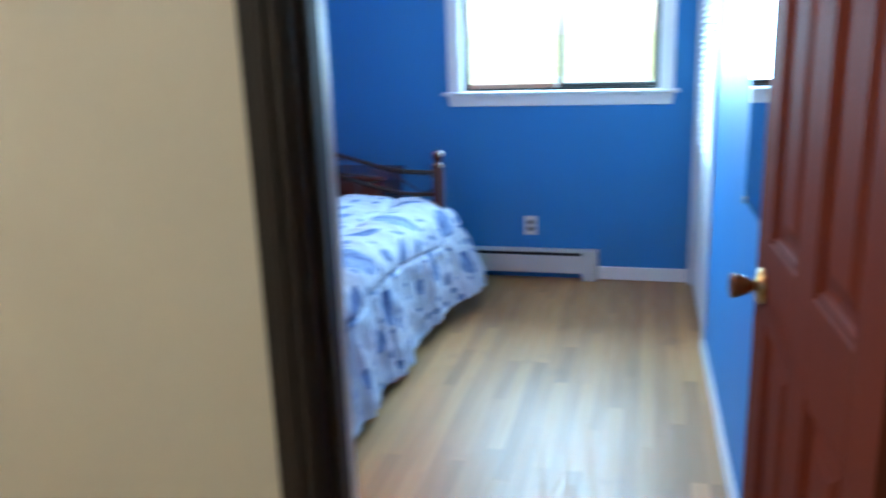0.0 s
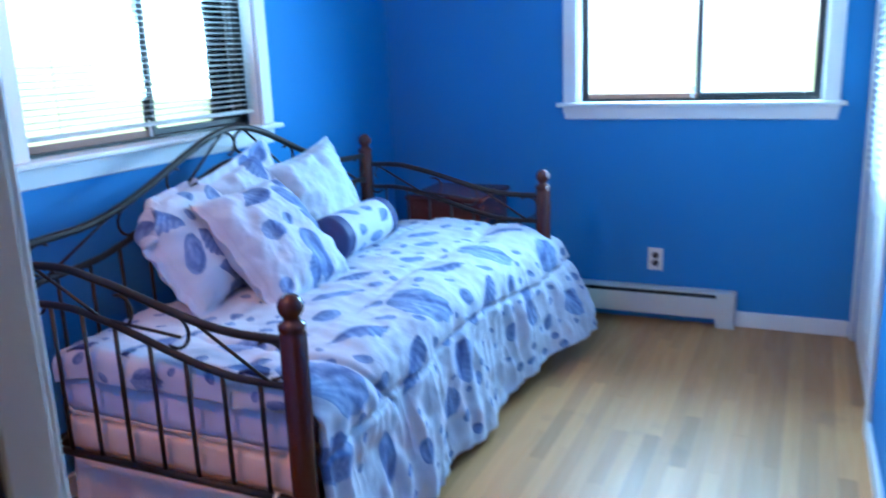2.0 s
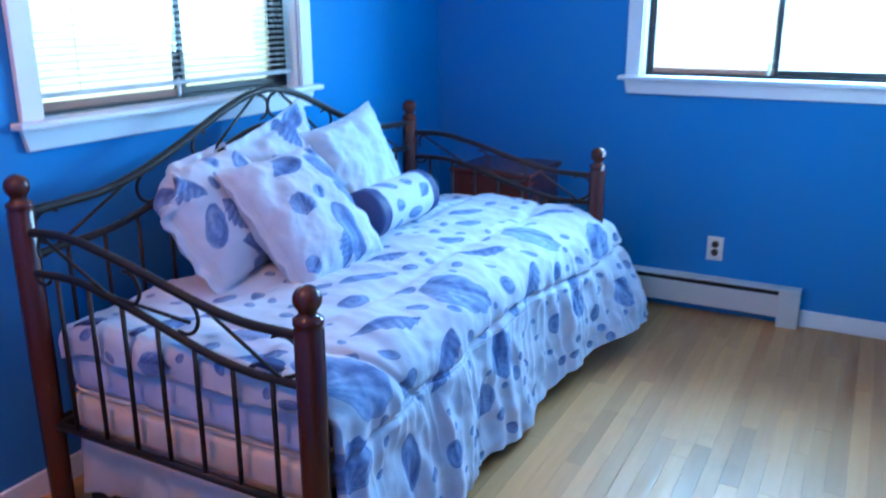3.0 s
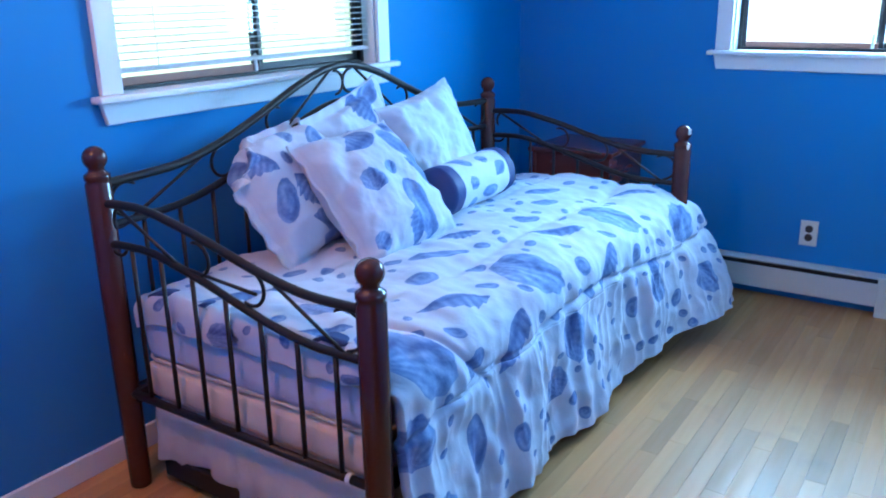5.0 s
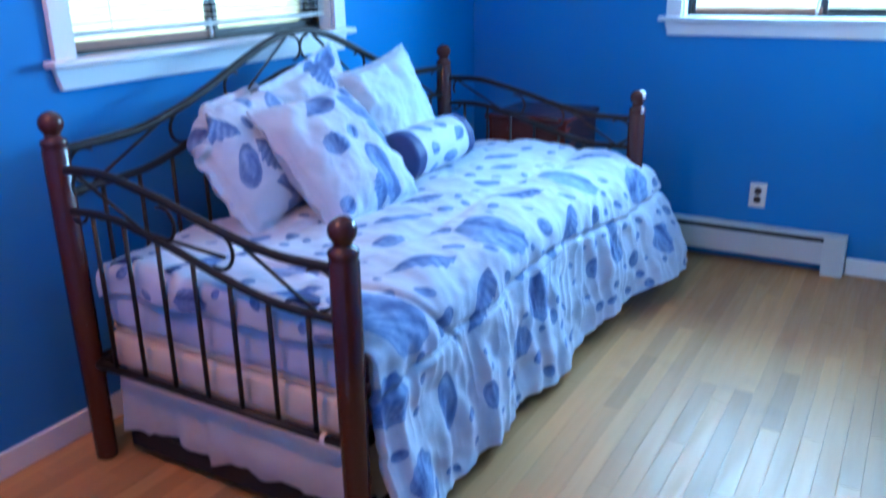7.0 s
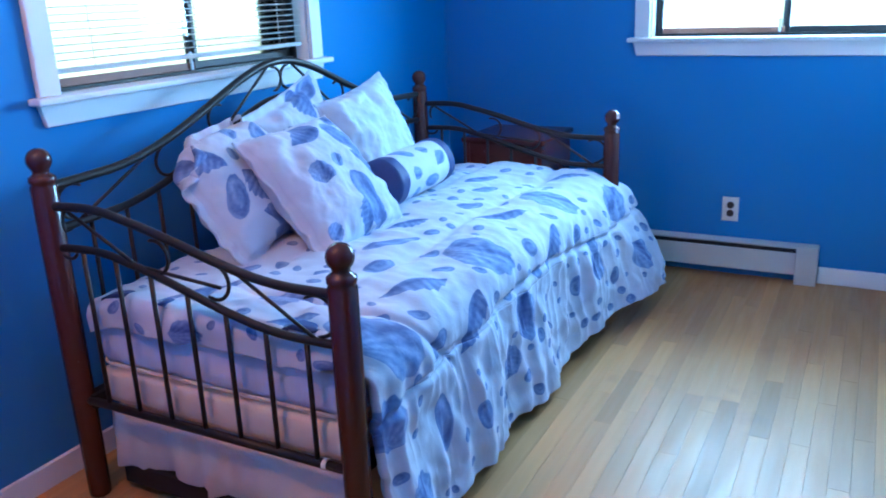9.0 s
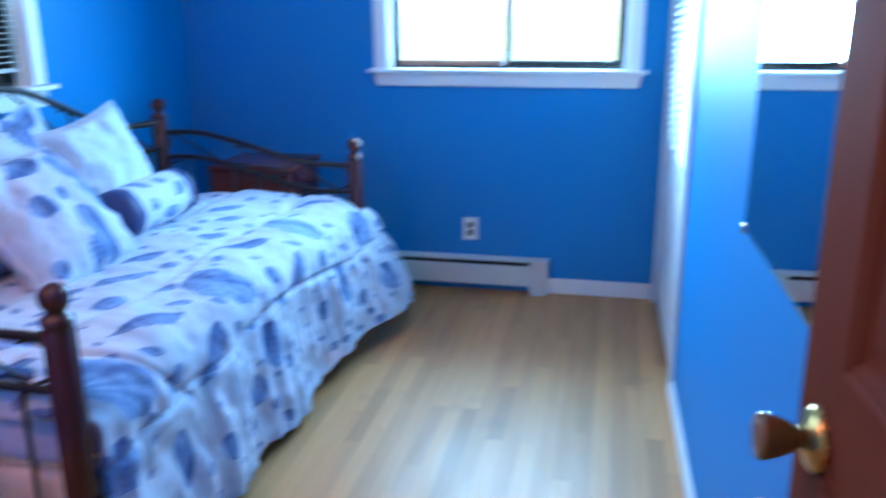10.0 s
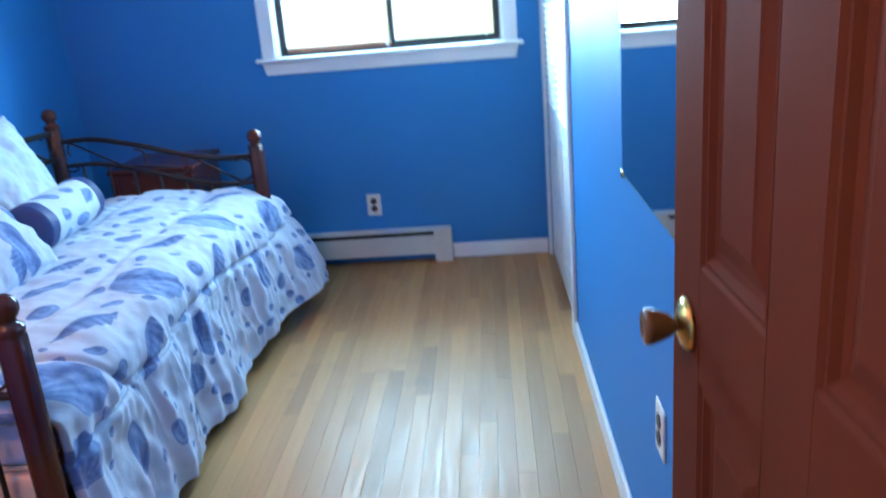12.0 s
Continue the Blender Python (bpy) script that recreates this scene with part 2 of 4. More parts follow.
def translucent(m, amount):
    """Lets light through a thin sheet."""
    N, L = m.node_tree.nodes, m.node_tree.links
    t, mx = N.new("ShaderNodeBsdfTranslucent"), N.new("ShaderNodeMixShader")
    t.inputs["Color"].default_value = (0.8, 0.82, 0.8, 1)
    mx.inputs[0].default_value = amount
    L.new(N["Principled BSDF"].outputs[0], mx.inputs[1])
    L.new(t.outputs[0], mx.inputs[2])
    L.new(mx.outputs[0], N["Material Output"].inputs["Surface"])
    return m


M_BLIND = translucent(material("white_blind_slat", (0.74, 0.76, 0.75), 0.4, 0, 0.04, (10, 10, 10), 0.02, 100), 0.55)
M_CHERRY = material("cherry_bed_post", (0.070, 0.016, 0.010), 0.25, 0, 0.35, (22, 22, 2.2), 0.03, 80, 1.5)
M_IRON = material("dark_bronze_iron", (0.030, 0.026, 0.024), 0.42, 0.55, 0.25, (40, 40, 40), 0.12, 260)
M_NIGHT = material("mahogany_nightstand", (0.12, 0.026, 0.018), 0.25, 0, 0.3, (24, 3, 24), 0.03, 80, 1.5)
M_HEATER = material("putty_heater_enamel", (0.60, 0.60, 0.56), 0.42, 0, 0.06, (5, 5, 5), 0.03, 90)
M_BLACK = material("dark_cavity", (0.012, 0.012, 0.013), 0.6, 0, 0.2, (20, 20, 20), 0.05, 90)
M_PLATE = material("ivory_outlet_plate", (0.80, 0.78, 0.72), 0.35, 0, 0.03, (20, 20, 20), 0.02, 90)
M_SOCKET = material("brown_socket", (0.05, 0.032, 0.024), 0.4, 0, 0.15, (60, 60, 60), 0.02, 90)
M_MATTRESS = material("pale_blue_ticking", (0.62, 0.64, 0.78), 0.8, 0, 0.12, (30, 30, 4), 0.3, 60)
M_BOXSPRING = material("cream_quilted_ticking", (0.78, 0.62, 0.48), 0.8, 0, 0.06, (14, 14, 14), 0.3, 50)
M_SHEET = material("white_bed_skirt_cotton", (0.66, 0.60, 0.54), 0.8, 0, 0.05, (20, 20, 20), 0.35, 60)
M_NAVY = material("navy_sateen", (0.028, 0.045, 0.15), 0.6, 0, 0.15, (20, 20, 20), 0.3, 70)
M_PALE = material("pale_blue_cotton", (0.54, 0.61, 0.70), 0.75, 0, 0.05, (12, 12, 12), 0.10, 40)
M_OAK = oak_material()
M_SUBFLOOR = material("dark_floor_joint", (0.06, 0.035, 0.02), 0.8, 0, 0.2, (10, 10, 10), 0.1, 90)
M_GLASS = glass_material()
M_MIRROR = material("mirror_silver", (0.86, 0.90, 0.90), 0.0, 1, 0.0, (1, 1, 1), 0.0, 1)
M_MIRROR.node_tree.nodes["Principled BSDF"].inputs["Roughness"].default_value = 0.01
for lk in list(M_MIRROR.node_tree.links):
    if lk.to_socket.name in ("Roughness", "Normal"):
        M_MIRROR.node_tree.links.remove(lk)
M_GEDGE = material("green_glass_edge", (0.25, 0.42, 0.36), 0.15, 0, 0.05, (8, 8, 8), 0.0, 50)
M_GRASS = material("lawn", (0.24, 0.28, 0.13), 0.9, 0, 0.5, (0.6, 0.6, 0.6), 0.6, 9)
M_SIDING = material("outer_siding", (0.55, 0.52, 0.46), 0.7, 0, 0.08, (3, 3, 20), 0.1, 30)
M_PRINT = shell_print("shell_print_comforter", (30, 17, 1))
M_PRINT_P = shell_print("shell_print_pillow", (20, 24, 1))
M_LAMP = material("lamp_glass", (0.9, 0.88, 0.8), 0.4, 0, 0.02, (4, 4, 4), 0.0, 50)
_b = M_LAMP.node_tree.nodes["Principled BSDF"]
_b.inputs["Emission Color"].default_value, _b.inputs["Emission Strength"].default_value = (1.0, 0.80, 0.56, 1), 1.5


# ---- mesh helpers ----
def part(name, bm, mat, parent=None, label="", smooth=False):
    me = bpy.data.meshes.new(name)
    bmesh.ops.recalc_face_normals(bm, faces=bm.faces)
    for f in bm.faces:
        f.smooth = smooth
    bm.to_mesh(me)
    bm.free()
    me.materials.append(mat)
    ob = new(name, me)
    if parent is not None:
        ob.parent = parent
    return tagged(ob, label) if label else ob


def thing(name, label, category, m=None, group="", kind=""):
    ob = new(name)
    ob.empty_display_size = 0.1
    if m is not None:
        ob.matrix_world = m
    return tagged(ob, label, category, group, kind)


def add_box(bm, x0, x1, y0, y1, z0, z1, bevel=0.0, seg=1):
    r = bmesh.ops.create_cube(bm, size=1.0)
    vs = r["verts"]
    for v in vs:
        v.co = Vector((x0 + (v.co.x + 0.5) * (x1 - x0), y0 + (v.co.y + 0.5) * (y1 - y0), z0 + (v.co.z + 0.5) * (z1 - z0)))
    if bevel:
        es = list({e for v in vs for e in v.link_edges})
        bmesh.ops.bevel(bm, geom=es, offset=bevel, segments=seg, affect="EDGES", profile=0.5)
    return bm


def box(x0, x1, y0, y1, z0, z1, bevel=0.0, seg=1):
    return add_box(bmesh.new(), x0, x1, y0, y1, z0, z1, bevel, seg)


def lathe(profile, n=24, bm=None, m=None):
    """A turned solid about z from (radius, height) pairs."""
    bm = bm or bmesh.new()
    m = m or Matrix()
    rings = []
    for r, z in profile:
        rings.append([bm.verts.new(m @ Vector((max(r, 1e-4) * math.cos(2 * math.pi * k / n), max(r, 1e-4) * math.sin(2 * math.pi * k / n), z))) for k in range(n)])
    for a, b in zip(rings, rings[1:]):
        for k in range(n):
            bm.faces.new((a[k], a[(k + 1) % n], b[(k + 1) % n], b[k]))
    bm.faces.new(list(reversed(rings[0])))
    bm.faces.new(rings[-1])
    return bm


def sweep(points, r, n=8, bm=None, taper=False):
    """A round bar of radius r along points."""
    bm = bm or bmesh.new()
    P = [Vector(p) for p in points]
    up = None
    rings = []
    for i, p in enumerate(P):
        d = (P[min(i + 1, len(P) - 1)] - P[max(i - 1, 0)]).normalized()
        if up is None:
            up = d.orthogonal().normalized()
        up = (up - d * up.dot(d)).normalized()
        side = d.cross(up)
        rad = r * (0.6 if taper and i in (0, len(P) - 1) else 1)
        rings.append([bm.verts.new(p + rad * (math.cos(2 * math.pi * k / n) * up + math.sin(2 * math.pi * k / n) * side)) for k in range(n)])
    for a, b in zip(rings, rings[1:]):
        for k in range(n):
            bm.faces.new((a[k], a[(k + 1) % n], b[(k + 1) % n], b[k]))
    bm.faces.new(list(reversed(rings[0])))
    bm.faces.new(rings[-1])
    return bm


def smoothstep(a, b, x):
    t = min(1, max(0, (x - a) / (b - a)))
    return t * t * (3 - 2 * t)


# ---- the room ----
W, D, DOORY, CEIL = 2.39, 3.0, -0.76, 2.42
T = 0.10
HALL_Y = -0.857
RW = pose(2.365, 3.0, 0, 0, 0, 0.92)        # the closet wall's frame: its face is local x = 0, and -y runs to the door
RX = 2.43                                    # that wall's face beside the door
W1 = (0.665, 1.825, 1.093, 2.05)             # window by the bed: y0, y1, z0, z1
W2 = (1.056, 2.168, 1.090, 2.05)             # end window: x0, x1, z0, z1
DW = (1.76, 2.428, 2.03)                     # doorway: x0, x1, height


def setting(name, bm, mat, label, m=None, category="wall"):
    ob = part(name, bm, mat)
    if m is not None:
        ob.matrix_world = m
    return tagged(ob, label, category, "", "structure")


bm = bmesh.new()
add_box(bm, -T, 0, DOORY - T, W1[0], 0, CEIL)
add_box(bm, -T, 0, W1[1], D + T, 0, CEIL)
add_box(bm, -T, 0, W1[0], W1[1], 0, W1[2] - 0.02)
add_box(bm, -T, 0, W1[0], W1[1], W1[3], CEIL)
setting("wall_west", bm, M_BLUE, "bright blue painted wall behind the daybed")
bm = bmesh.new()
add_box(bm, 0, W2[0], D, D + T, 0, CEIL)
add_box(bm, W2[1], W + 0.9, D, D + T, 0, CEIL)
add_box(bm, W2[0], W2[1], D, D + T, 0, W2[2] - 0.02)
add_box(bm, W2[0], W2[1], D, D + T, W2[3], CEIL)
setting("wall_north", bm, M_BLUE, "bright blue painted end wall with a window")
CL = (-1.03, -0.06, 2.04)                    # closet opening along the wall's frame, and its height
bm = bmesh.new()
add_box(bm, 0, T, -3.72, CL[0], 0, CEIL)
add_box(bm, 0, T, CL[0], 0, CL[2], CEIL)
add_box(bm, 0, T, CL[1], 0, 0, CL[2])
setting("wall_east", bm, M_BLUE, "bright blue painted wall with mirror and closet", RW)
bm = bmesh.new()
add_box(bm, 0.62, 0.65, -1.2, 0.05, 0, CEIL)
add_box(bm, T, 0.62, -1.25, -1.2, 0, CEIL)
setting("wall_closet", bm, M_WHITE, "plain white wall inside the closet", RW)
bm = bmesh.new()
add_box(bm, 0, DW[0] - 0.02, DOORY - 0.047, DOORY, 0, CEIL)
add_box(bm, DW[1] + 0.02, RX + 0.3, DOORY - 0.047, DOORY - 0.003, 0, CEIL)
add_box(bm, DW[0] - 0.02, DW[1] + 0.02, DOORY - 0.047, DOORY, DW[2] + 0.02, CEIL)
setting("wall_south", bm, M_BLUE, "blue painted wall round the bedroom doorway")
bm = bmesh.new()
add_box(bm, -T, DW[0] - 0.02, HALL_Y, DOORY - 0.047, 0, CEIL)
add_box(bm, DW[1] + 0.02, RX + 1.2, HALL_Y, DOORY - 0.047, 0, CEIL)
add_box(bm, DW[0] - 0.02, DW[1] + 0.02, HALL_Y, DOORY - 0.047, DW[2] + 0.02, CEIL)
setting("wall_hall_north", bm, M_CREAM, "cream painted hallway wall beside the dark door casing")
bm = bmesh.new()
add_box(bm, -T, RX + 1.2, -2.50, -2.40, 0, CEIL)
setting("wall_hall_south", bm, M_CREAM, "plain cream hallway wall")
setting("wall_hall_east", box(RX + 1.1, RX + 1.2, -2.40, HALL_Y, 0, CEIL), M_CREAM, "plain cream hallway end wall")
setting("wall_hall_west", box(-T, -0.04, -2.40, HALL_Y, 0, CEIL), M_CREAM, "plain cream hallway end wall")
setting("ceiling", box(-T, RX + 1.2, -2.5, D + T, CEIL, CEIL + 0.12), M_CEIL, "plain white painted ceiling", category="ceiling")

# baseboards
def baseboard(x0, x1, y0, y1, label, m=None, axis="x", h=0.078):
    bm = box(x0, x1, y0, y1, 0, h, 0.004)
    return setting("baseboard", bm, M_WHITE, label, m, "baseboard")


baseboard(0.012, 0.10, D - 0.013, D, "white painted baseboard on the end wall")
baseboard(1.850, 2.345, D - 0.013, D, "white painted baseboard beside the heater")
baseboard(0.0, 0.013, DOORY, D, "white painted baseboard behind the daybed")
baseboard(-0.014, 0, -3.70, -1.105, "white painted baseboard below the mirror", RW)
baseboard(0.013, DW[0] - 0.075, DOORY, DOORY + 0.013, "white painted baseboard beside the doorway")

# ---- doorway trim: dark on the hall side, white on the room side ----
for nm, x0, x1, lab in (("door_jamb", DW[0] - 0.02, DW[0], "dark stained door jamb"), ("door_jamb", DW[1], DW[1] + 0.02, "dark stained door jamb with a hinge")):
    setting(nm, box(x0, x1, HALL_Y - 0.004, DOORY - 0.028, 0, DW[2], 0.002), M_DARKTRIM, lab, None, "door frame")
    setting("door_jamb", box(x0, x1, DOORY - 0.028, DOORY + 0.004, 0, DW[2], 0.002), M_WHITE, "white painted inner edge of the door jamb", None, "door frame")
setting("door_jamb", box(DW[0] - 0.02, DW[1] + 0.02, HALL_Y - 0.004, DOORY + 0.004, DW[2], DW[2] + 0.02), M_DARKTRIM, "dark stained head of the doorway", None, "door frame")


def dark_casing(x0, x1, z0, z1):
    bm = box(x0, x1, HALL_Y - 0.016, HALL_Y, z0, z1, 0.004, 2)
    if z1 - z0 > 0.5:
        add_box(bm, x0 + 0.014, x1 - 0.014, HALL_Y - 0.021, HALL_Y - 0.016, z0, z1, 0.002)
    setting("door_casing", bm, M_DARKTRIM, "dark stained door casing on the cream hall wall", None, "door frame")


dark_casing(DW[0] - 0.053, DW[0] - 0.006, 0, DW[2] + 0.06)
dark_casing(DW[1] + 0.006, DW[1] + 0.062, 0, DW[2] + 0.06)
dark_casing(DW[0] - 0.006, DW[1] + 0.006, DW[2] + 0.004, DW[2] + 0.06)
setting("door_stop", box(DW[0], DW[0] + 0.010, DOORY - 0.075, DOORY - 0.042, 0, DW[2], 0.003), M_DARKTRIM, "dark stained door stop strip", None, "door frame")
setting("door_casing", box(DW[0] - 0.072, DW[0] - 0.004, DOORY, DOORY + 0.014, 0, DW[2] + 0.06, 0.004), M_WHITE, "white painted door casing on the room side", None, "door frame")
setting("door_casing", box(DW[0] - 0.072, RX - 0.02, DOORY, DOORY + 0.013, DW[2] + 0.061, DW[2] + 0.125, 0.004), M_WHITE, "white painted head casing on the room side", None, "door frame")


# ---- the open six-panel door ----
def panel_door():
    w, h, t = 0.735, 2.01, 0.035
    # local: x along the leaf from the hinge, y = thickness towards the wall, z up
    m = pose(2.368, DOORY - 0.020, 0.012, 0, 0, 93.2)
    d = thing("door_1", "red-brown painted six-panel wooden door standing open against the wall", "door", m, kind="structure")
    st, mu = 0.112, 0.105
    pw = (w - 2 * st - mu) / 2
    rails = [(0, 0.225), (0.875, 1.025), (1.575, 1.69), (1.90, h)]
    bm = bmesh.new()
    for x0, x1 in ((0, st), (st + pw, st + pw + mu), (w - st, w)):
        add_box(bm, x0, x1, -t, 0, 0, h, 0.0015)
    for z0, z1 in rails:
        for x0 in (st, st + pw + mu):
            add_box(bm, x0, x0 + pw, -t, 0, z0, z1, 0.0)
    part("leaf_frame", bm, M_DOOR, d)
    for (a, b), (c, e) in zip(rails, rails[1:]):
        for x0 in (st, st + pw + mu):
            bm = bmesh.new()
            z0, z1 = b, c
            # moulded frame stepping down, then a raised field
            prof = [(0.0, 0.0), (0.006, 0.004), (0.013, 0.003), (0.020, 0.010), (0.030, 0.012), (0.052, 0.006), (0.056, 0.004)]
            prev = None
            for q, dep in prof:
                ring = [bm.verts.new((x, -dep, z)) for x, z in ((x0 + q, z0 + q), (x0 + pw - q, z0 + q), (x0 + pw - q, z1 - q), (x0 + q, z1 - q))]
                if prev:
                    for k in range(4):
                        bm.faces.new((prev[k], prev[(k + 1) % 4], ring[(k + 1) % 4], ring[k]))
                prev = ring
            bm.faces.new(prev)
            back = [bm.verts.new((x, -t + 0.004, z)) for x, z in ((x0, z0), (x0 + pw, z0), (x0 + pw, z1), (x0, z1))]
            bm.faces.new(back)
            part("door_panel", bm, M_DOOR, d)
    # knob on the room-facing side
    km = Matrix.Translation((w - 0.068, 0, 0.935)) @ pose(0, 0, 0, -90, 0, 0)
    knob = part("door_knob", lathe([(0.008, 0.010), (0.010, 0.020), (0.013, 0.022), (0.015, 0.025), (0.019, 0.034), (0.0235, 0.048), (0.0245, 0.053), (0.022, 0.057), (0.012, 0.059), (0.010, 0.057), (0.0, 0.057)], 24, None, km), M_KNOB, d, "dark amber turned door knob", True)
    part("rosette", lathe([(0.033, 0.0), (0.034, 0.004), (0.029, 0.009), (0.018, 0.013), (0.012, 0.016)], 28, None, km), M_BRASS, knob, "polished brass rosette", True)
    part("latch_plate", box(w, w + 0.0015, -0.029, -0.006, 0.905, 0.962, 0.0005), M_BRASS, d, "brass latch plate")
    for z in (0.17, 1.02, 1.78):
        bm = box(-0.003, -0.0005, -0.033, -0.004, z, z + 0.09, 0.001)
        hg = part("hinge", bm, M_HINGE, d, "tarnished brass butt hinge")
        for k in range(5):
            part("knuckle", lathe([(0.0055, 0), (0.0065, 0.001), (0.0065, 0.016), (0.0055, 0.017)], 12, None, Matrix.Translation((-0.007, -0.040, z + 0.0005 + 0.0178 * k))), M_HINGE, hg, "", True)
    # the leaf's face to the room is y = 0; flip so the thickness lies towards the wall
    return d


panel_door()


# ---- windows ----
def window(name, m, x0, x1, z0, z1, mull, label):
    """Sliding window in painted casing. local x along the wall, y outwards, z up."""
    wdw = thing(name, label, "window", m, kind="structure")
    part("window_casing", box(x0 - 0.070, x0, -0.018, 0, z0, z1, 0.004, 2), M_WHITE, wdw, "white painted side casing")
    part("window_casing", box(x1, x1 + 0.070, -0.018, 0, z0, z1, 0.004, 2), M_WHITE, wdw, "white painted side casing")
    part("window_casing", box(x0 - 0.070, x1 + 0.070, -0.018, 0, z1, z1 + 0.07, 0.004, 2), M_WHITE, wdw, "white painted head casing")
    part("window_sill", box(x0 - 0.098, x1 + 0.098, -0.050, 0.0, z0 - 0.020, z0, 0.006, 3), M_WHITE, wdw, "white painted sill with a rounded nose")
    part("window_stool", box(x0, x1, 0.0, 0.056, z0 - 0.020, z0, 0.0), M_WHITE, wdw)
    bm = box(x0 - 0.075, x1 + 0.075, -0.016, 0, z0 - 0.082, z0 - 0.020, 0.003)
    for v in bm.verts:
        if v.co.z < z0 - 0.05:
            v.co.x += 0.014 if v.co.x < (x0 + x1) / 2 else -0.014
    part("apron", bm, M_WHITE, wdw, "white apron with slanted ends")
    for a, b in ((x0, x0 + 0.008), (x1 - 0.008, x1)):
        part("jamb_liner", box(a, b, 0.0, 0.056, z0, z1), M_WHITE, wdw)
    part("jamb_liner", box(x0 + 0.008, x1 - 0.008, 0.0, 0.056, z1 - 0.008, z1), M_WHITE, wdw)
    fy0, fy1 = 0.056, 0.092
    for a, b, c, e in ((x0, x0 + 0.022, z0 - 0.02, z1), (x1 - 0.022, x1, z0 - 0.02, z1), (x0 + 0.022, x1 - 0.022, z0 - 0.02, z0 + 0.012), (x0 + 0.022, x1 - 0.022, z1 - 0.03, z1)):
        part("window_frame", box(a, b, fy0, fy1, c, e, 0.002), M_BRONZE, wdw, "dark bronze aluminium frame")
    bz = z0 + 0.012
    for k, (a, b, y) in enumerate(((x0 + 0.022, mull + 0.016, 0.058), (mull - 0.016, x1 - 0.022, 0.074))):
        s = part("sash", box(a, a + 0.020, y, y + 0.014, bz, z1 - 0.03, 0.002), M_BRONZE, wdw, "dark bronze sliding sash")
        part("sash_stile", box(b - 0.020, b, y, y + 0.014, bz, z1 - 0.03, 0.002), M_BRONZE, s)
        part("sash_rail", box(a + 0.020, b - 0.020, y, y + 0.014, bz, bz + 0.024, 0.002), M_BRONZE if k else M_REDSILL, s, "dark bottom rail" if k else "reddish bottom rail")
        part("sash_rail", box(a + 0.020, b - 0.020, y, y + 0.014, z1 - 0.055, z1 - 0.03, 0.002), M_BRONZE, s)
        p = part("pane", box(a + 0.020, b - 0.020, y + 0.005, y + 0.009, bz + 0.024, z1 - 0.055), M_GLASS, s)
        p.visible_shadow = False
    part("latch", box(mull - 0.030, mull - 0.018, 0.048, 0.058, bz + 0.0, bz + 0.06, 0.003), M_WHITE, wdw, "small white sash latch")
    return wdw


M_W1 = pose(0, 0, 0, 0, 0, 90)
M_W2 = pose(0, D, 0)
window("window_1", M_W1, W1[0], W1[1], W1[2], W1[3], 1.262, "white-cased sliding window above the daybed with open blinds")
window("window_2", M_W2, W2[0], W2[1], W2[2], W2[3], 1.625, "white-cased dark-framed sliding window in the end wall")


def blind(m, x0, x1, ztop, zbot, pitch, tilt, label):
    b = thing("window_blind", label, "blind", m)
    part("headrail", box(x0, x1, 0.012, 0.050, ztop - 0.028, ztop, 0.002), M_BLIND, b)
    slat = bmesh.new()
    n = 4
    top = []
    for k in range(n + 1):
        q = -0.0125 + 0.025 * k / n
        top.append([slat.verts.new((x, q * math.cos(tilt), q * math.sin(tilt) + 0.0018 * (1 - (2 * k / n - 1) ** 2) + h)) for x in (x0, x1) for h in (0, -0.0007)])
    for a, c in zip(top, top[1:]):
        slat.faces.new((a[0], a[2], c[2], c[0]))
        slat.faces.new((a[1], c[1], c[3], a[3]))
    slat.faces.new((top[0][0], top[0][1], top[0][3], top[0][2]))
    slat.faces.new((top[-1][0], top[-1][2], top[-1][3], top[-1][1]))
    me = None
    z = ztop - 0.040
    while z > zbot + 0.008:
        if me is None:
            ob = part("slat", slat, M_BLIND, b)
            me = ob.data
        else:
            ob = new("slat", me)
            ob.parent = b
        ob.location = (0, 0.031, z)
        z -= pitch
    part("bottom_rail", box(x0, x1, 0.020, 0.042, zbot - 0.010, zbot + 0.004, 0.003), M_BLIND, b)
    for x in (x0 + 0.14, (x0 + x1) / 2, x1 - 0.14):
        part("ladder_cord", sweep([(x, 0.0175, ztop - 0.03), (x, 0.0175, zbot)], 0.0011, 5), M_BLIND, b)
    return b


blind(M_W1, W1[0] + 0.014, W1[1] - 0.014, W1[3] - 0.010, 1.155, 0.0205, 0.04, "white slatted mini blind lowered with its slats open")
wb = blind(M_W2, W2[0] + 0.014, W2[1] - 0.014, W2[3] - 0.010, 1.622, 0.0075, 0.02, "white slatted mini blind drawn up to the top")
part("pull_cord", sweep([(2.085, 0.012, 2.0), (2.085, 0.010, 1.5), (2.088, 0.010, 1.12)], 0.0014, 5), M_BLIND, wb)
tagged(part("wand", sweep([(1.80, 0.008, 2.02), (1.80, 0.006, 1.6)], 0.003, 6), M_BLIND, wb), "")


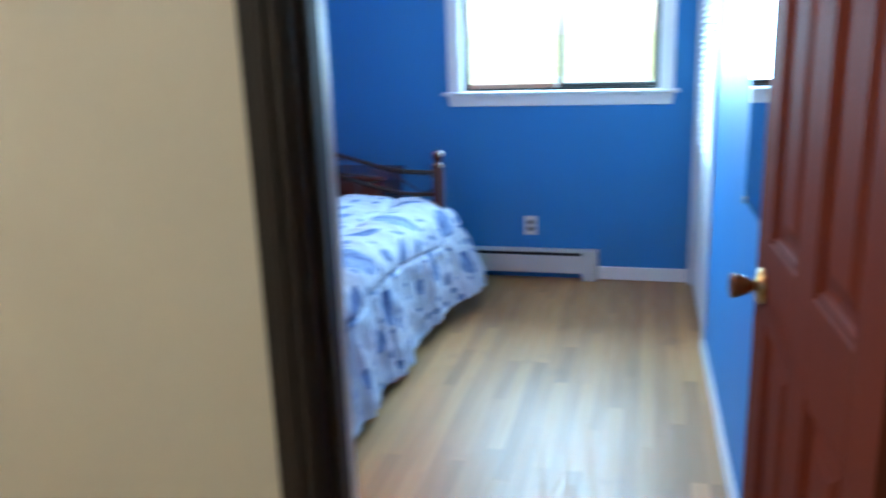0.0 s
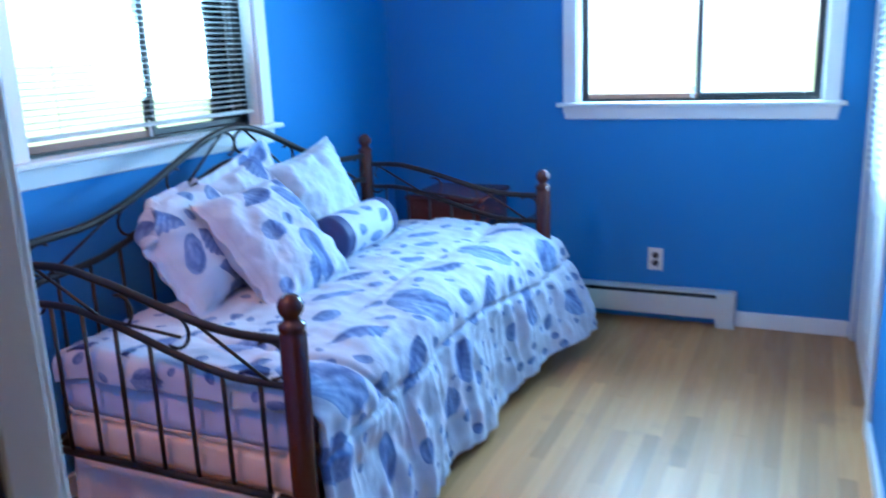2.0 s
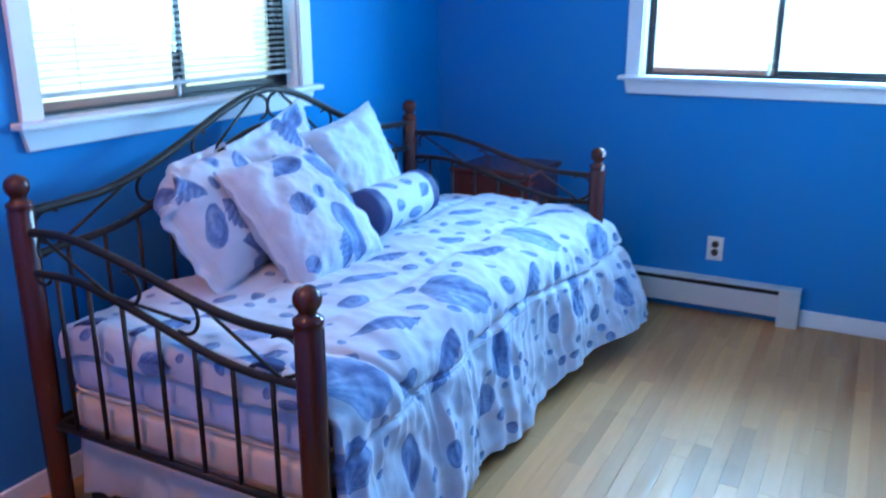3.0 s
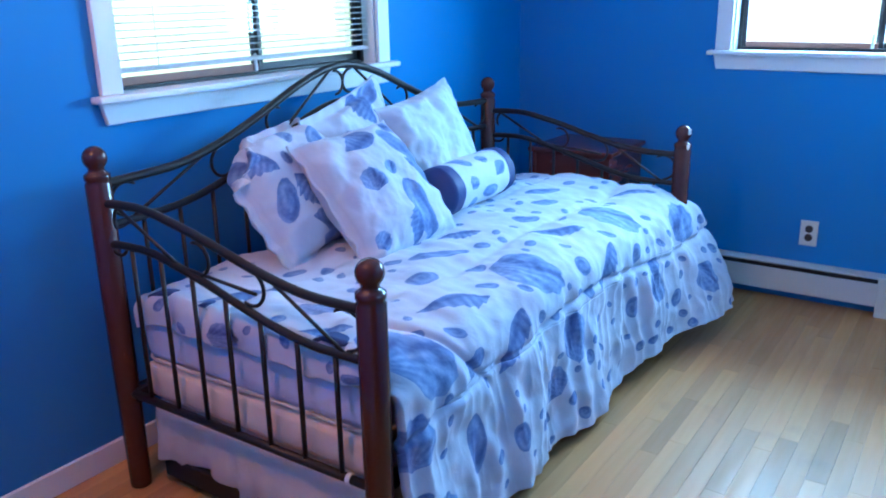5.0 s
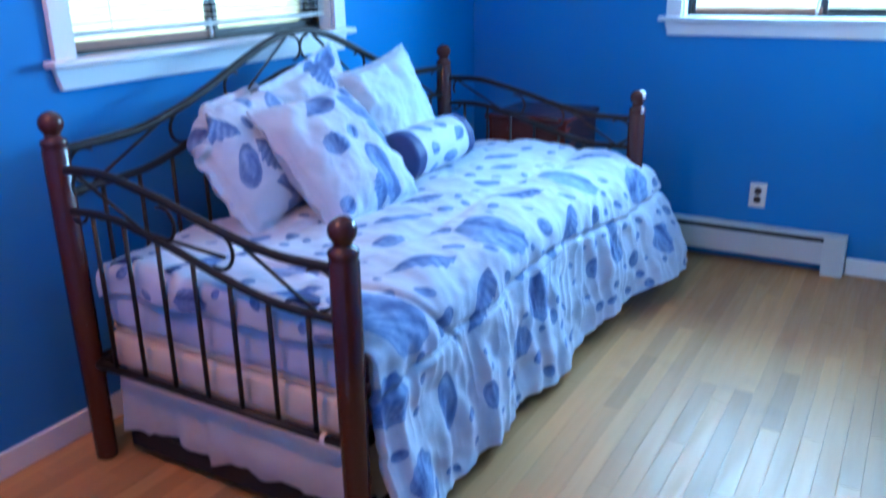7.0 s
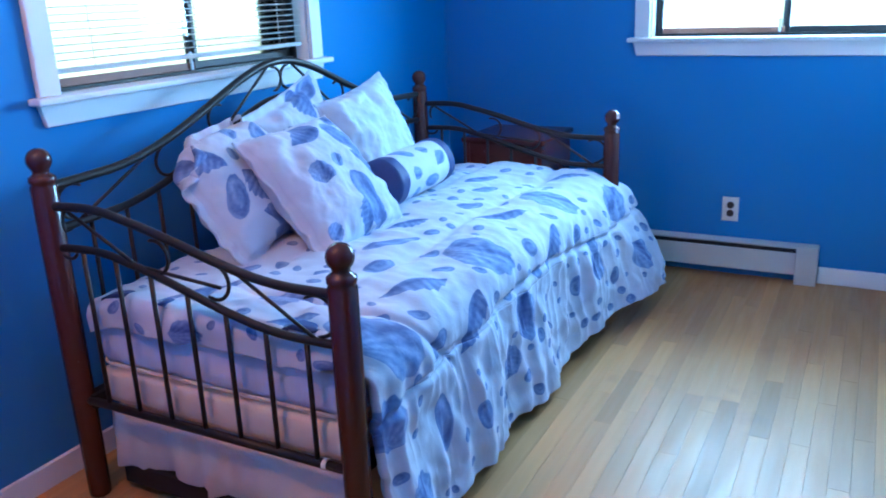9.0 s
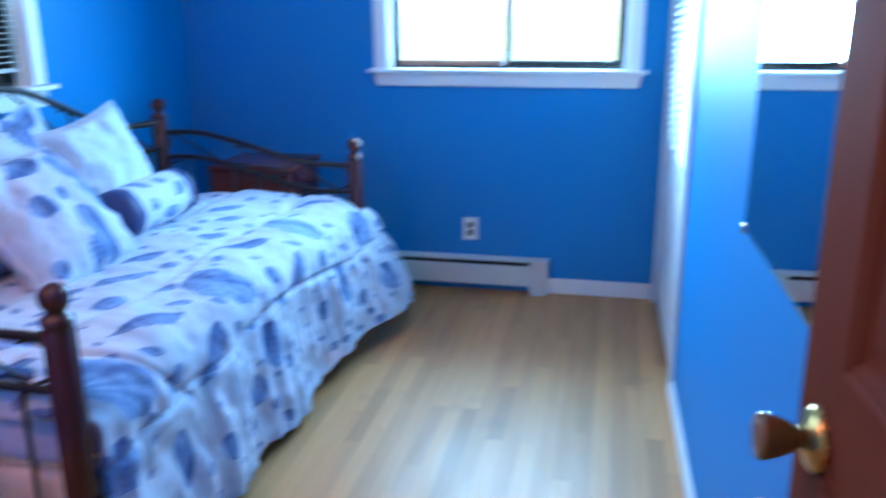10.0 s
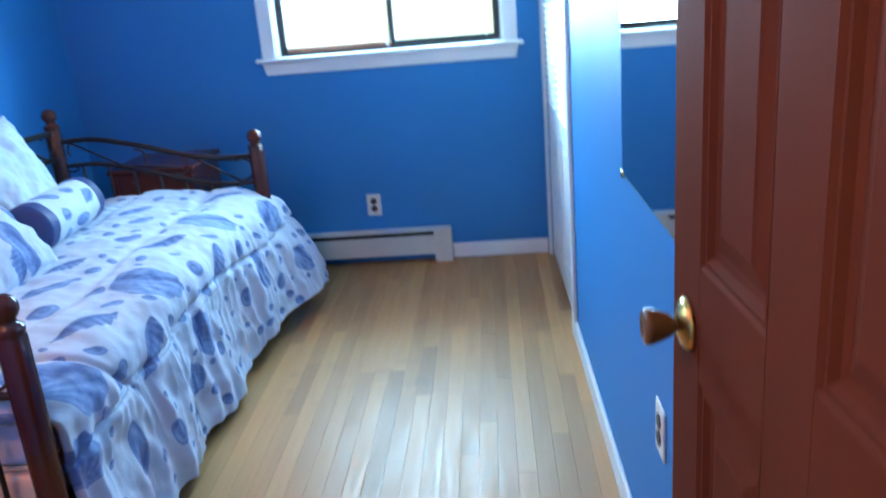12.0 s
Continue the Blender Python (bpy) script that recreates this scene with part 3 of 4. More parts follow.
# ---- closet ----
def closet():
    cs = ((CL[0] - 0.066, CL[0], 0, CL[2] + 0.066), (CL[1], CL[1] + 0.058, 0, CL[2] + 0.066), (CL[0], CL[1], CL[2], CL[2] + 0.066))
    for a, b, c, e in cs:
        setting("closet_casing", box(-0.016, 0, a, b, c, e, 0.004, 2), M_WHITE, "white painted closet casing", RW, "trim")
    n, w = 2, (CL[1] - CL[0] - 0.012) / 2
    for k in range(n):
        y0 = CL[0] + 0.004 + k * (w + 0.004)
        d = thing("bifold_door", "white bifold closet door with louvers above a panel", "closet door", RW, "closet doors")
        z0, z1 = 0.02, CL[2] - 0.008
        for a, b in ((y0, y0 + 0.055), (y0 + w - 0.055, y0 + w)):
            part("stile", box(0.004, 0.032, a, b, z0, z1, 0.002), M_WHITE, d)
        for a, b in ((z0, z0 + 0.13), (0.70, 0.80), (z1 - 0.08, z1)):
            part("rail", box(0.004, 0.032, y0 + 0.055, y0 + w - 0.055, a, b, 0.002), M_WHITE, d)
        part("lower_panel", box(0.011, 0.024, y0 + 0.055, y0 + w - 0.055, z0 + 0.13, 0.70), M_WHITE, d)
        part("raised_field", box(0.006, 0.011, y0 + 0.085, y0 + w - 0.085, z0 + 0.16, 0.67, 0.003), M_WHITE, d)
        sl = bmesh.new()
        add_box(sl, -0.019, 0.019, y0 + 0.055, y0 + w - 0.055, -0.003, 0.003, 0.0015)
        bmesh.ops.rotate(sl, verts=sl.verts, cent=(0, 0, 0), matrix=Matrix.Rotation(radians(-38), 3, "Y"))
        me, z = None, 0.818
        while z < z1 - 0.09:
            if me is None:
                ob = part("louver", sl, M_WHITE, d)
                me = ob.data
            else:
                ob = new("louver", me)
                ob.parent = d
            ob.location = (0.008, 0, z)
            z += 0.031


closet()


# ---- mirror, outlets, heater ----
mir = thing("wall_mirror", "frameless wall mirror with a pale green glass edge", "mirror", RW)
part("glass_sheet", box(-0.008, -0.002, -2.775, -2.195, 0.925, 2.02, 0.0), M_GEDGE, mir, "green glass edge")
part("silvered_face", box(-0.0092, -0.0081, -2.771, -2.199, 0.929, 2.016, 0.0), M_MIRROR, mir, "reflecting mirror face")
for y in (-2.20, -2.77):
    part("clip", box(-0.012, -0.0, y - 0.008 if y < -2.5 else y - 0.004, y + 0.004 if y < -2.5 else y + 0.008, 0.915, 0.935, 0.002), M_BRASS, mir)


def outlet(m, label):
    """Duplex outlet: local x along the wall, y into the wall."""
    o = thing("wall_outlet", label, "outlet", m)
    part("cover_plate", box(-0.0365, 0.0365, -0.006, 0.0, -0.057, 0.057, 0.003, 2), M_PLATE, o)
    for z in (-0.0195, 0.0195):
        bm = bmesh.new()
        bmesh.ops.create_cone(bm, cap_ends=True, segments=20, radius1=0.0165, radius2=0.016, depth=0.003)
        bmesh.ops.rotate(bm, verts=bm.verts, cent=(0, 0, 0), matrix=Matrix.Rotation(radians(90), 3, "X"))
        bmesh.ops.translate(bm, verts=bm.verts, vec=(0, -0.0075, z))
        s = part("socket", bm, M_SOCKET, o, "dark brown socket face")
        for dx in (-0.006, 0.006):
            part("slot", box(dx - 0.001, dx + 0.001, -0.0096, -0.0091, z - 0.004, z + 0.005), M_BLACK, s)
    bm = bmesh.new()
    bmesh.ops.create_uvsphere(bm, u_segments=10, v_segments=6, radius=0.003)
    bmesh.ops.translate(bm, verts=bm.verts, vec=(0, -0.006, 0))
    part("screw", bm, M_BRASS, o, "", True)
    return o


outlet(pose(1.4565, D, 0.3125), "ivory duplex outlet on the blue wall above the heater")
outlet(RW @ pose(0, -2.585, 0.475, 0, 0, -90), "ivory duplex outlet on the blue wall below the mirror")


def heater():
    h = thing("baseboard_heater", "putty-coloured hydronic baseboard heater along the end wall", "heater", pose(0, D, 0))
    x0, x1 = 0.11, 1.848
    part("back_plate", box(x0, x1, -0.010, -0.001, 0.028, 0.178), M_HEATER, h)
    part("front_cover", box(x0, x1 - 0.085, -0.064, -0.058, 0.045, 0.148, 0.002), M_HEATER, h, "front cover plate")
    bm = box(x0, x1 - 0.085, -0.060, -0.010, 0.170, 0.177, 0.002)
    for v in bm.verts:
        if v.co.y < -0.05:
            v.co.z -= 0.004
    part("top_cover", bm, M_HEATER, h)
    # black strip and block: the shade inside the heater, put into their colour
    part("slot_shade", box(x0, x1 - 0.09, -0.050, -0.046, 0.140, 0.166), M_BLACK, h, "black strip for the shade in the slot below the top")
    part("fin_element", box(x0 + 0.02, x1 - 0.1, -0.055, -0.014, 0.055, 0.120), M_BLACK, h, "fin block inside, blackened for the shade there")
    part("end_cap", box(x1 - 0.090, x1, -0.067, -0.001, 0.0, 0.180, 0.004, 2), M_HEATER, h, "end cap reaching the floor")
    for x in (0.12, 0.85):
        part("bracket", box(x, x + 0.02, -0.058, -0.012, 0.0, 0.05), M_HEATER, h)


heater()

# hall lamp behind the walker
hl = thing("hall_ceiling_lamp", "round warm glass ceiling lamp in the hallway", "ceiling lamp", pose(0.75, -1.85, CEIL))
part("canopy", lathe([(0.10, 0.0), (0.10, -0.02), (0.13, -0.03)], 24), M_BRASS, hl, "brass canopy", True)
part("shade", lathe([(0.125, -0.031), (0.14, -0.05), (0.12, -0.09), (0.06, -0.115), (0.0, -0.12)], 24), M_LAMP, hl, "glowing glass bowl", True)


bl = thing("bedroom_ceiling_lamp", "round warm glass ceiling lamp in the bedroom", "ceiling lamp", pose(0.72, -0.58, CEIL))
part("canopy", lathe([(0.10, 0.0), (0.10, -0.02), (0.13, -0.03)], 24), M_BRASS, bl, "brass canopy", True)
part("shade", lathe([(0.125, -0.031), (0.13, -0.04), (0.10, -0.07), (0.05, -0.085), (0.0, -0.09)], 24), M_LAMP, bl, "glowing glass bowl", True)

setting("roof", box(-0.95, RX + 2.0, -3.3, D + 0.90, CEIL + 0.13, CEIL + 0.30), M_SIDING, "plain roof slab with overhanging eaves", None, "roof")
setting("soffit", box(-0.95, -T - 0.01, -3.3, D + 0.90, 2.20, CEIL + 0.13), M_SIDING, "plain eave above the window", None, "roof")
setting("soffit", box(-T - 0.005, RX + 2.0, D + T + 0.01, D + 0.90, 2.20, CEIL + 0.13), M_SIDING, "plain eave above the window", None, "roof")


# ---- the daybed ----
AX, BX, AY, CY = 0.165, 1.058, 0.450, 2.405
ZB, ZF = 0.992, 0.842


def daybed():
    bed = thing("daybed", "daybed with turned cherry posts and scrolled dark iron panels", "bed", pose(0, 0, 0))

    def post(x, y, h):
        r = 0.033
        prof = [(0.024, 0.0), (0.029, 0.004), (0.030, 0.02), (r, h * 0.45), (r, h - 0.098), (r - 0.004, h - 0.092), (r, h - 0.086), (r, h - 0.074), (r - 0.008, h - 0.068), (0.020, h - 0.064), (0.020, h - 0.060)]
        for k in range(1, 10):
            a = -math.pi / 2 + math.pi * (0.14 + 0.86 * k / 9)
            prof.append((0.0315 * math.cos(a), h - 0.0315 + 0.0315 * math.sin(a)))
        return part("post", lathe(prof, 28, None, Matrix.Translation((x, y, 0))), M_CHERRY, bed, "turned dark cherry post with a ball finial", True)

    for x, y, h in ((AX, AY, ZB), (AX, CY, ZB), (BX, AY, ZF), (BX, CY, ZF)):
        post(x, y, h)

    def arc(c, r, a0, a1, ax, n=14, squeeze=1.0):
        """Points of an arc in a vertical plane; ax is the horizontal direction."""
        c = Vector(c)
        return [c + ax * (r * squeeze * math.cos(radians(a0 + (a1 - a0) * k / n))) + Vector((0, 0, r * math.sin(radians(a0 + (a1 - a0) * k / n)))) for k in range(n + 1)]

    def end_panel(y):
        ax = Vector((1, 0, 0))

        def s(x, z0, z1):
            t = (x - AX) / (BX - AX)
            return z0 + 0.006 * math.sin(min(1, t / 0.3) * math.pi) - (z0 - z1) * smoothstep(0.16, 0.86, t)

        xs = [AX + (BX - AX) * k / 30 for k in range(31)]
        p = part("end_top_rail", sweep([(x, y, s(x, 0.842, 0.724)) for x in xs], 0.0115, 10), M_IRON, bed, "curved dark iron top rail", True)
        q = part("end_middle_rail", sweep([(x, y, s(x, 0.733, 0.607)) for x in xs], 0.0105, 10), M_IRON, bed, "curved dark iron rail", True)
        part("end_bottom_rail", sweep([(AX, y, 0.300), (BX, y, 0.300)], 0.0115, 10), M_IRON, bed, "straight dark iron bottom rail", True)
        for k in range(7):
            x = AX + (BX - AX) * (0.04 + 0.92 * (k + 0.62) / 7.25)
            part("spindle", sweep([(x, y, 0.300), (x, y, s(x, 0.733, 0.607))], 0.0062, 8), M_IRON, bed, "", True)
        # scrollwork between the two curved rails
        L = BX - AX
        sc = [
            arc((AX + 0.10 * L, y, s(AX + 0.10 * L, 0.842, 0.724) - 0.045), 0.040, 60, 215, ax),
            arc((AX + 0.06 * L, y, 0.745), 0.036, 175, 330, ax),
            arc((AX + 0.40 * L, y, s(AX + 0.40 * L, 0.79, 0.67) - 0.010), 0.042, 110, -80, ax),
            arc((AX + 0.60 * L, y, s(AX + 0.60 * L, 0.842, 0.724) - 0.052), 0.044, 75, -120, ax),
            arc((AX + 0.92 * L, y, s(AX + 0.92 * L, 0.842, 0.724) - 0.056), 0.048, 130, -90, ax),
        ]
        for pts in sc:
            part("scroll", sweep(pts, 0.0048, 7, None, True), M_IRON, bed, "", True)
        for t0, t1 in ((0.06, 0.34), (0.66, 0.92)):
            xa, xb = AX + t0 * L, AX + t1 * L
            part("brace", sweep([(xa, y, s(xa, 0.842, 0.724)), (xb, y, s(xb, 0.733, 0.607))], 0.0048, 7), M_IRON, bed, "", True)
        xa, xb = AX + 0.36 * L, AX + 0.62 * L
        part("brace", sweep([(xa, y, s(xa, 0.733, 0.607) + 0.008), (xb, y, s(xb, 0.733, 0.607) + 0.055)], 0.0048, 7), M_IRON, bed, "", True)

    end_panel(AY)
    end_panel(CY)

    # back panel, arched in the middle
    ax = Vector((0, 1, 0))
    mid = (AY + CY) / 2

    def back(y, base, rise):
        t = abs(y - mid) / (CY - mid)
        return base + rise * (1 - smoothstep(0.0, 1.0, min(1, t / 0.80))) + 0.004 * math.cos(t * 9)

    ys = [AY + (CY - AY) * k / 60 for k in range(61)]
    part("back_top_rail", sweep([(AX, y, back(y, 0.893, 0.222)) for y in ys], 0.0125, 10), M_IRON, bed, "arched dark iron top rail", True)
    part("back_middle_rail", sweep([(AX, y, back(y, 0.780, 0.215)) for y in ys], 0.011, 10), M_IRON, bed, "arched dark iron rail", True)
    part("back_bottom_rail", sweep([(AX, AY, 0.300), (AX, CY, 0.300)], 0.0115, 10), M_IRON, bed, "", True)
    for k in range(15):
        y = AY + (CY - AY) * (k + 1) / 16
        part("spindle", sweep([(AX, y, 0.300), (AX, y, back(y, 0.780, 0.215))], 0.0062, 8), M_IRON, bed, "", True)
    for s in (-1, 1):
        def P(d):
            return mid + s * d

        half = CY - mid
        a_s = lambda c, r, a0, a1: arc(c, r, a0, a1, ax * s)
        items = [
            a_s((AX, P(0.040), 1.062), 0.040, 80, 270),
            a_s((AX, P(0.33), back(P(0.33), 0.84, 0.22)), 0.042, 120, -70),
            a_s((AX, P(0.56), back(P(0.56), 0.835, 0.22)), 0.044, 70, -140),
            a_s((AX, P(0.90), 0.838), 0.046, 130, -80),
            a_s((AX, P(0.93), 0.800), 0.034, -10, -150),
        ]
        for pts in items:
            part("scroll", sweep(pts, 0.005, 7, None, True), M_IRON, bed, "", True)
        for d0, d1 in ((0.05, 0.34), (0.60, 0.90)):
            part("brace", sweep([(AX, P(d0), back(P(d0), 0.893, 0.222)), (AX, P(d1), back(P(d1), 0.780, 0.215))], 0.005, 7), M_IRON, bed, "", True)
    # side rails that carry the mattress
    part("side_rail", box(BX - 0.018, BX + 0.004, AY, CY, 0.275, 0.315, 0.002), M_IRON, bed, "dark iron side rail")
    part("side_rail", box(AX + 0.028, AX + 0.048, AY, CY, 0.275, 0.315, 0.002), M_IRON, bed)
    for k in range(6):
        y = AY + 0.15 + (CY - AY - 0.3) * k / 5
        part("cross_bar", box(AX + 0.04, BX - 0.01, y - 0.012, y + 0.012, 0.278, 0.290), M_IRON, bed)
    part("zip_tie", lathe([(0.0135, -0.006), (0.0142, -0.005), (0.0142, 0.005), (0.0135, 0.006)], 12, None, Matrix.Translation((BX - 0.085, AY, 0.300)) @ pose(0, 0, 0, 0, 90, 0)), M_PLATE, bed, "white plastic tie on the bottom rail")
    # scraps of white tape left on the far front post
    for z, a0, w in ((ZF - 0.028, -25, 0.016), (ZF - 0.082, -35, 0.012)):
        m = Matrix.Translation((BX, CY, z)) @ pose(0, 0, 0, 0, 0, a0)
        part("tape_scrap", box(0.0315, 0.0345, -w / 2, w / 2, -0.009, 0.009, 0.001) if w < 0.014 else box(0.0290, 0.0335, -w / 2, w / 2, -0.006, 0.016, 0.002), M_PLATE, bed, "scrap of white tape").matrix_basis = m
    return bed


daybed()


def soft_block(x0, x1, y0, y1, z0, z1, r, amp, seed, nx=28, ny=40):
    """A padded slab: rounded box whose sides ripple."""
    bm = bmesh.new()
    bmesh.ops.create_grid(bm, x_segments=nx, y_segments=ny, size=0.5)
    top = list(bm.verts)
    res = bmesh.ops.extrude_face_region(bm, geom=list(bm.faces))
    low = [v for v in res["geom"] if isinstance(v, bmesh.types.BMVert)]
    for v in low:
        v.co.z = -1
    bmesh.ops.subdivide_edges(bm, edges=[e for e in bm.edges if abs(e.verts[0].co.z - e.verts[1].co.z) > 0.5], cuts=4)
    for v in bm.verts:
        x, y, z = v.co.x + 0.5, v.co.y + 0.5, v.co.z + 1
        p = Vector((x0 + x * (x1 - x0), y0 + y * (y1 - y0), z0 + z * (z1 - z0)))
        c = Vector((min(max(p.x, x0 + r), x1 - r), min(max(p.y, y0 + r), y1 - r), min(max(p.z, z0 + r), z1 - r)))
        d = p - c
        if d.length > 1e-6:
            p = c + d.normalized() * min(r, d.length) if d.length > r else p
        n = noise.noise(p * 9 + Vector((seed, 0, 0))) + 0.5 * noise.noise(p * 25 + Vector((0, seed, 0)))
        if d.length > 1e-6:
            p += d.normalized() * n * amp
        v.co = p
    return bm


tagged(part("mattress", soft_block(0.215, 1.035, 0.487, 2.365, 0.395, 0.545, 0.030, 0.007, 3), M_MATTRESS, None, "", True), "pale blue quilted mattress under the comforter", "mattress")
tagged(part("box_spring", soft_block(0.215, 1.030, 0.478, 2.372, 0.290, 0.394, 0.018, 0.004, 8), M_BOXSPRING, None, "", True), "cream quilted foundation on the daybed frame", "mattress")


def piping(owner, x0, x1, y0, y1, z, r=0.05):
    pts = []
    for cx, cy, a0 in ((x1 - r, y0 + r, -90), (x1 - r, y1 - r, 0), (x0 + r, y1 - r, 90), (x0 + r, y0 + r, 180)):
        pts += [(cx + r * math.cos(radians(a0 + 15 * k)), cy + r * math.sin(radians(a0 + 15 * k)), z) for k in range(7)]
    pts.append(pts[0])
    part("piping", sweep(pts, 0.0045, 6), M_SHEET, owner, "stitched edge piping", True)


for z in (0.408, 0.520):
    piping(bpy.data.objects["mattress"], 0.212, 1.038, 0.484, 2.368, z)


def trundle():
    t = thing("trundle_bed", "dark low trundle frame pushed under the daybed", "trundle bed")
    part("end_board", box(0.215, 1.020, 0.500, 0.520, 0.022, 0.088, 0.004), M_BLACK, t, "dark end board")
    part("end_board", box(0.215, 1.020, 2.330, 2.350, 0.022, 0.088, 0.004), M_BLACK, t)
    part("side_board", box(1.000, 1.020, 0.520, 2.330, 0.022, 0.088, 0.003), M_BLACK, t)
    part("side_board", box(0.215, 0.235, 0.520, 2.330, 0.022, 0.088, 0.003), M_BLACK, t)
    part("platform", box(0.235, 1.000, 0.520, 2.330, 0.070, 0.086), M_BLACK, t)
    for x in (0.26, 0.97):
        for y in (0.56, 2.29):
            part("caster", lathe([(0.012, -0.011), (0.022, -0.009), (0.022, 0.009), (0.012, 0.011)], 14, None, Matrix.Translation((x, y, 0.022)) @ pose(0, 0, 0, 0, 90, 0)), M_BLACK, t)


trundle()


def trundle_mattress():
    bm = bmesh.new()
    # thin mattress in a loose white sheet whose hem hangs in ruffles
    n = 260
    per = []
    x0, x1, y0, y1 = 0.212, 1.024, 0.494, 2.356
    L = [(x0, y0), (x1, y0), (x1, y1), (x0, y1)]
    tot = [x1 - x0, y1 - y0, x1 - x0, y1 - y0]
    S = sum(tot)
    for k in range(n):
        d = S * k / n
        for (a, b), c, ln in zip(L, L[1:] + L[:1], tot):
            if d <= ln:
                f = d / ln
                per.append((a + (c[0] - a) * f, b + (c[1] - b) * f))
                break
            d -= ln
    rings = []
    cx, cy = (x0 + x1) / 2, (y0 + y1) / 2
    for j, (z, inset, amp) in enumerate(((0.262, 0.06, 0.0), (0.268, 0.02, 0.001), (0.255, 0.004, 0.003), (0.215, 0.0, 0.006), (0.155, 0.0, 0.012), (0.094, -0.004, 0.018), (0.086, 0.004, 0.016))):
        ring = []
        for k, (x, y) in enumerate(per):
            dx, dy = (x - cx) / (x1 - x0), (y - cy) / (y1 - y0)
            o = Vector((dx if abs(dx) > 0.495 else 0, dy if abs(dy) > 0.495 else 0, 0))
            o = o.normalized() if o.length else o
            w = 1.9 * amp * (noise.noise(Vector((x * 12, y * 12, z * 3))) + 0.6 * noise.noise(Vector((x * 33, y * 33, 5))))
            hem = 0.035 * noise.noise(Vector((x * 8, y * 8, 9))) if j >= 5 else 0
            ring.append(bm.verts.new((x + o.x * (w - inset), y + o.y * (w - inset), z + hem)))
        rings.append(ring)
    for a, b in zip(rings, rings[1:]):
        for k in range(n):
            bm.faces.new((a[k], a[(k + 1) % n], b[(k + 1) % n], b[k]))
    bm.faces.new(rings[0])
    bm.faces.new(list(reversed(rings[-1])))
    tagged(part("trundle_mattress", bm, M_SHEET, None, "", True), "low mattress in a ruffled white fitted sheet", "mattress")


trundle_mattress()


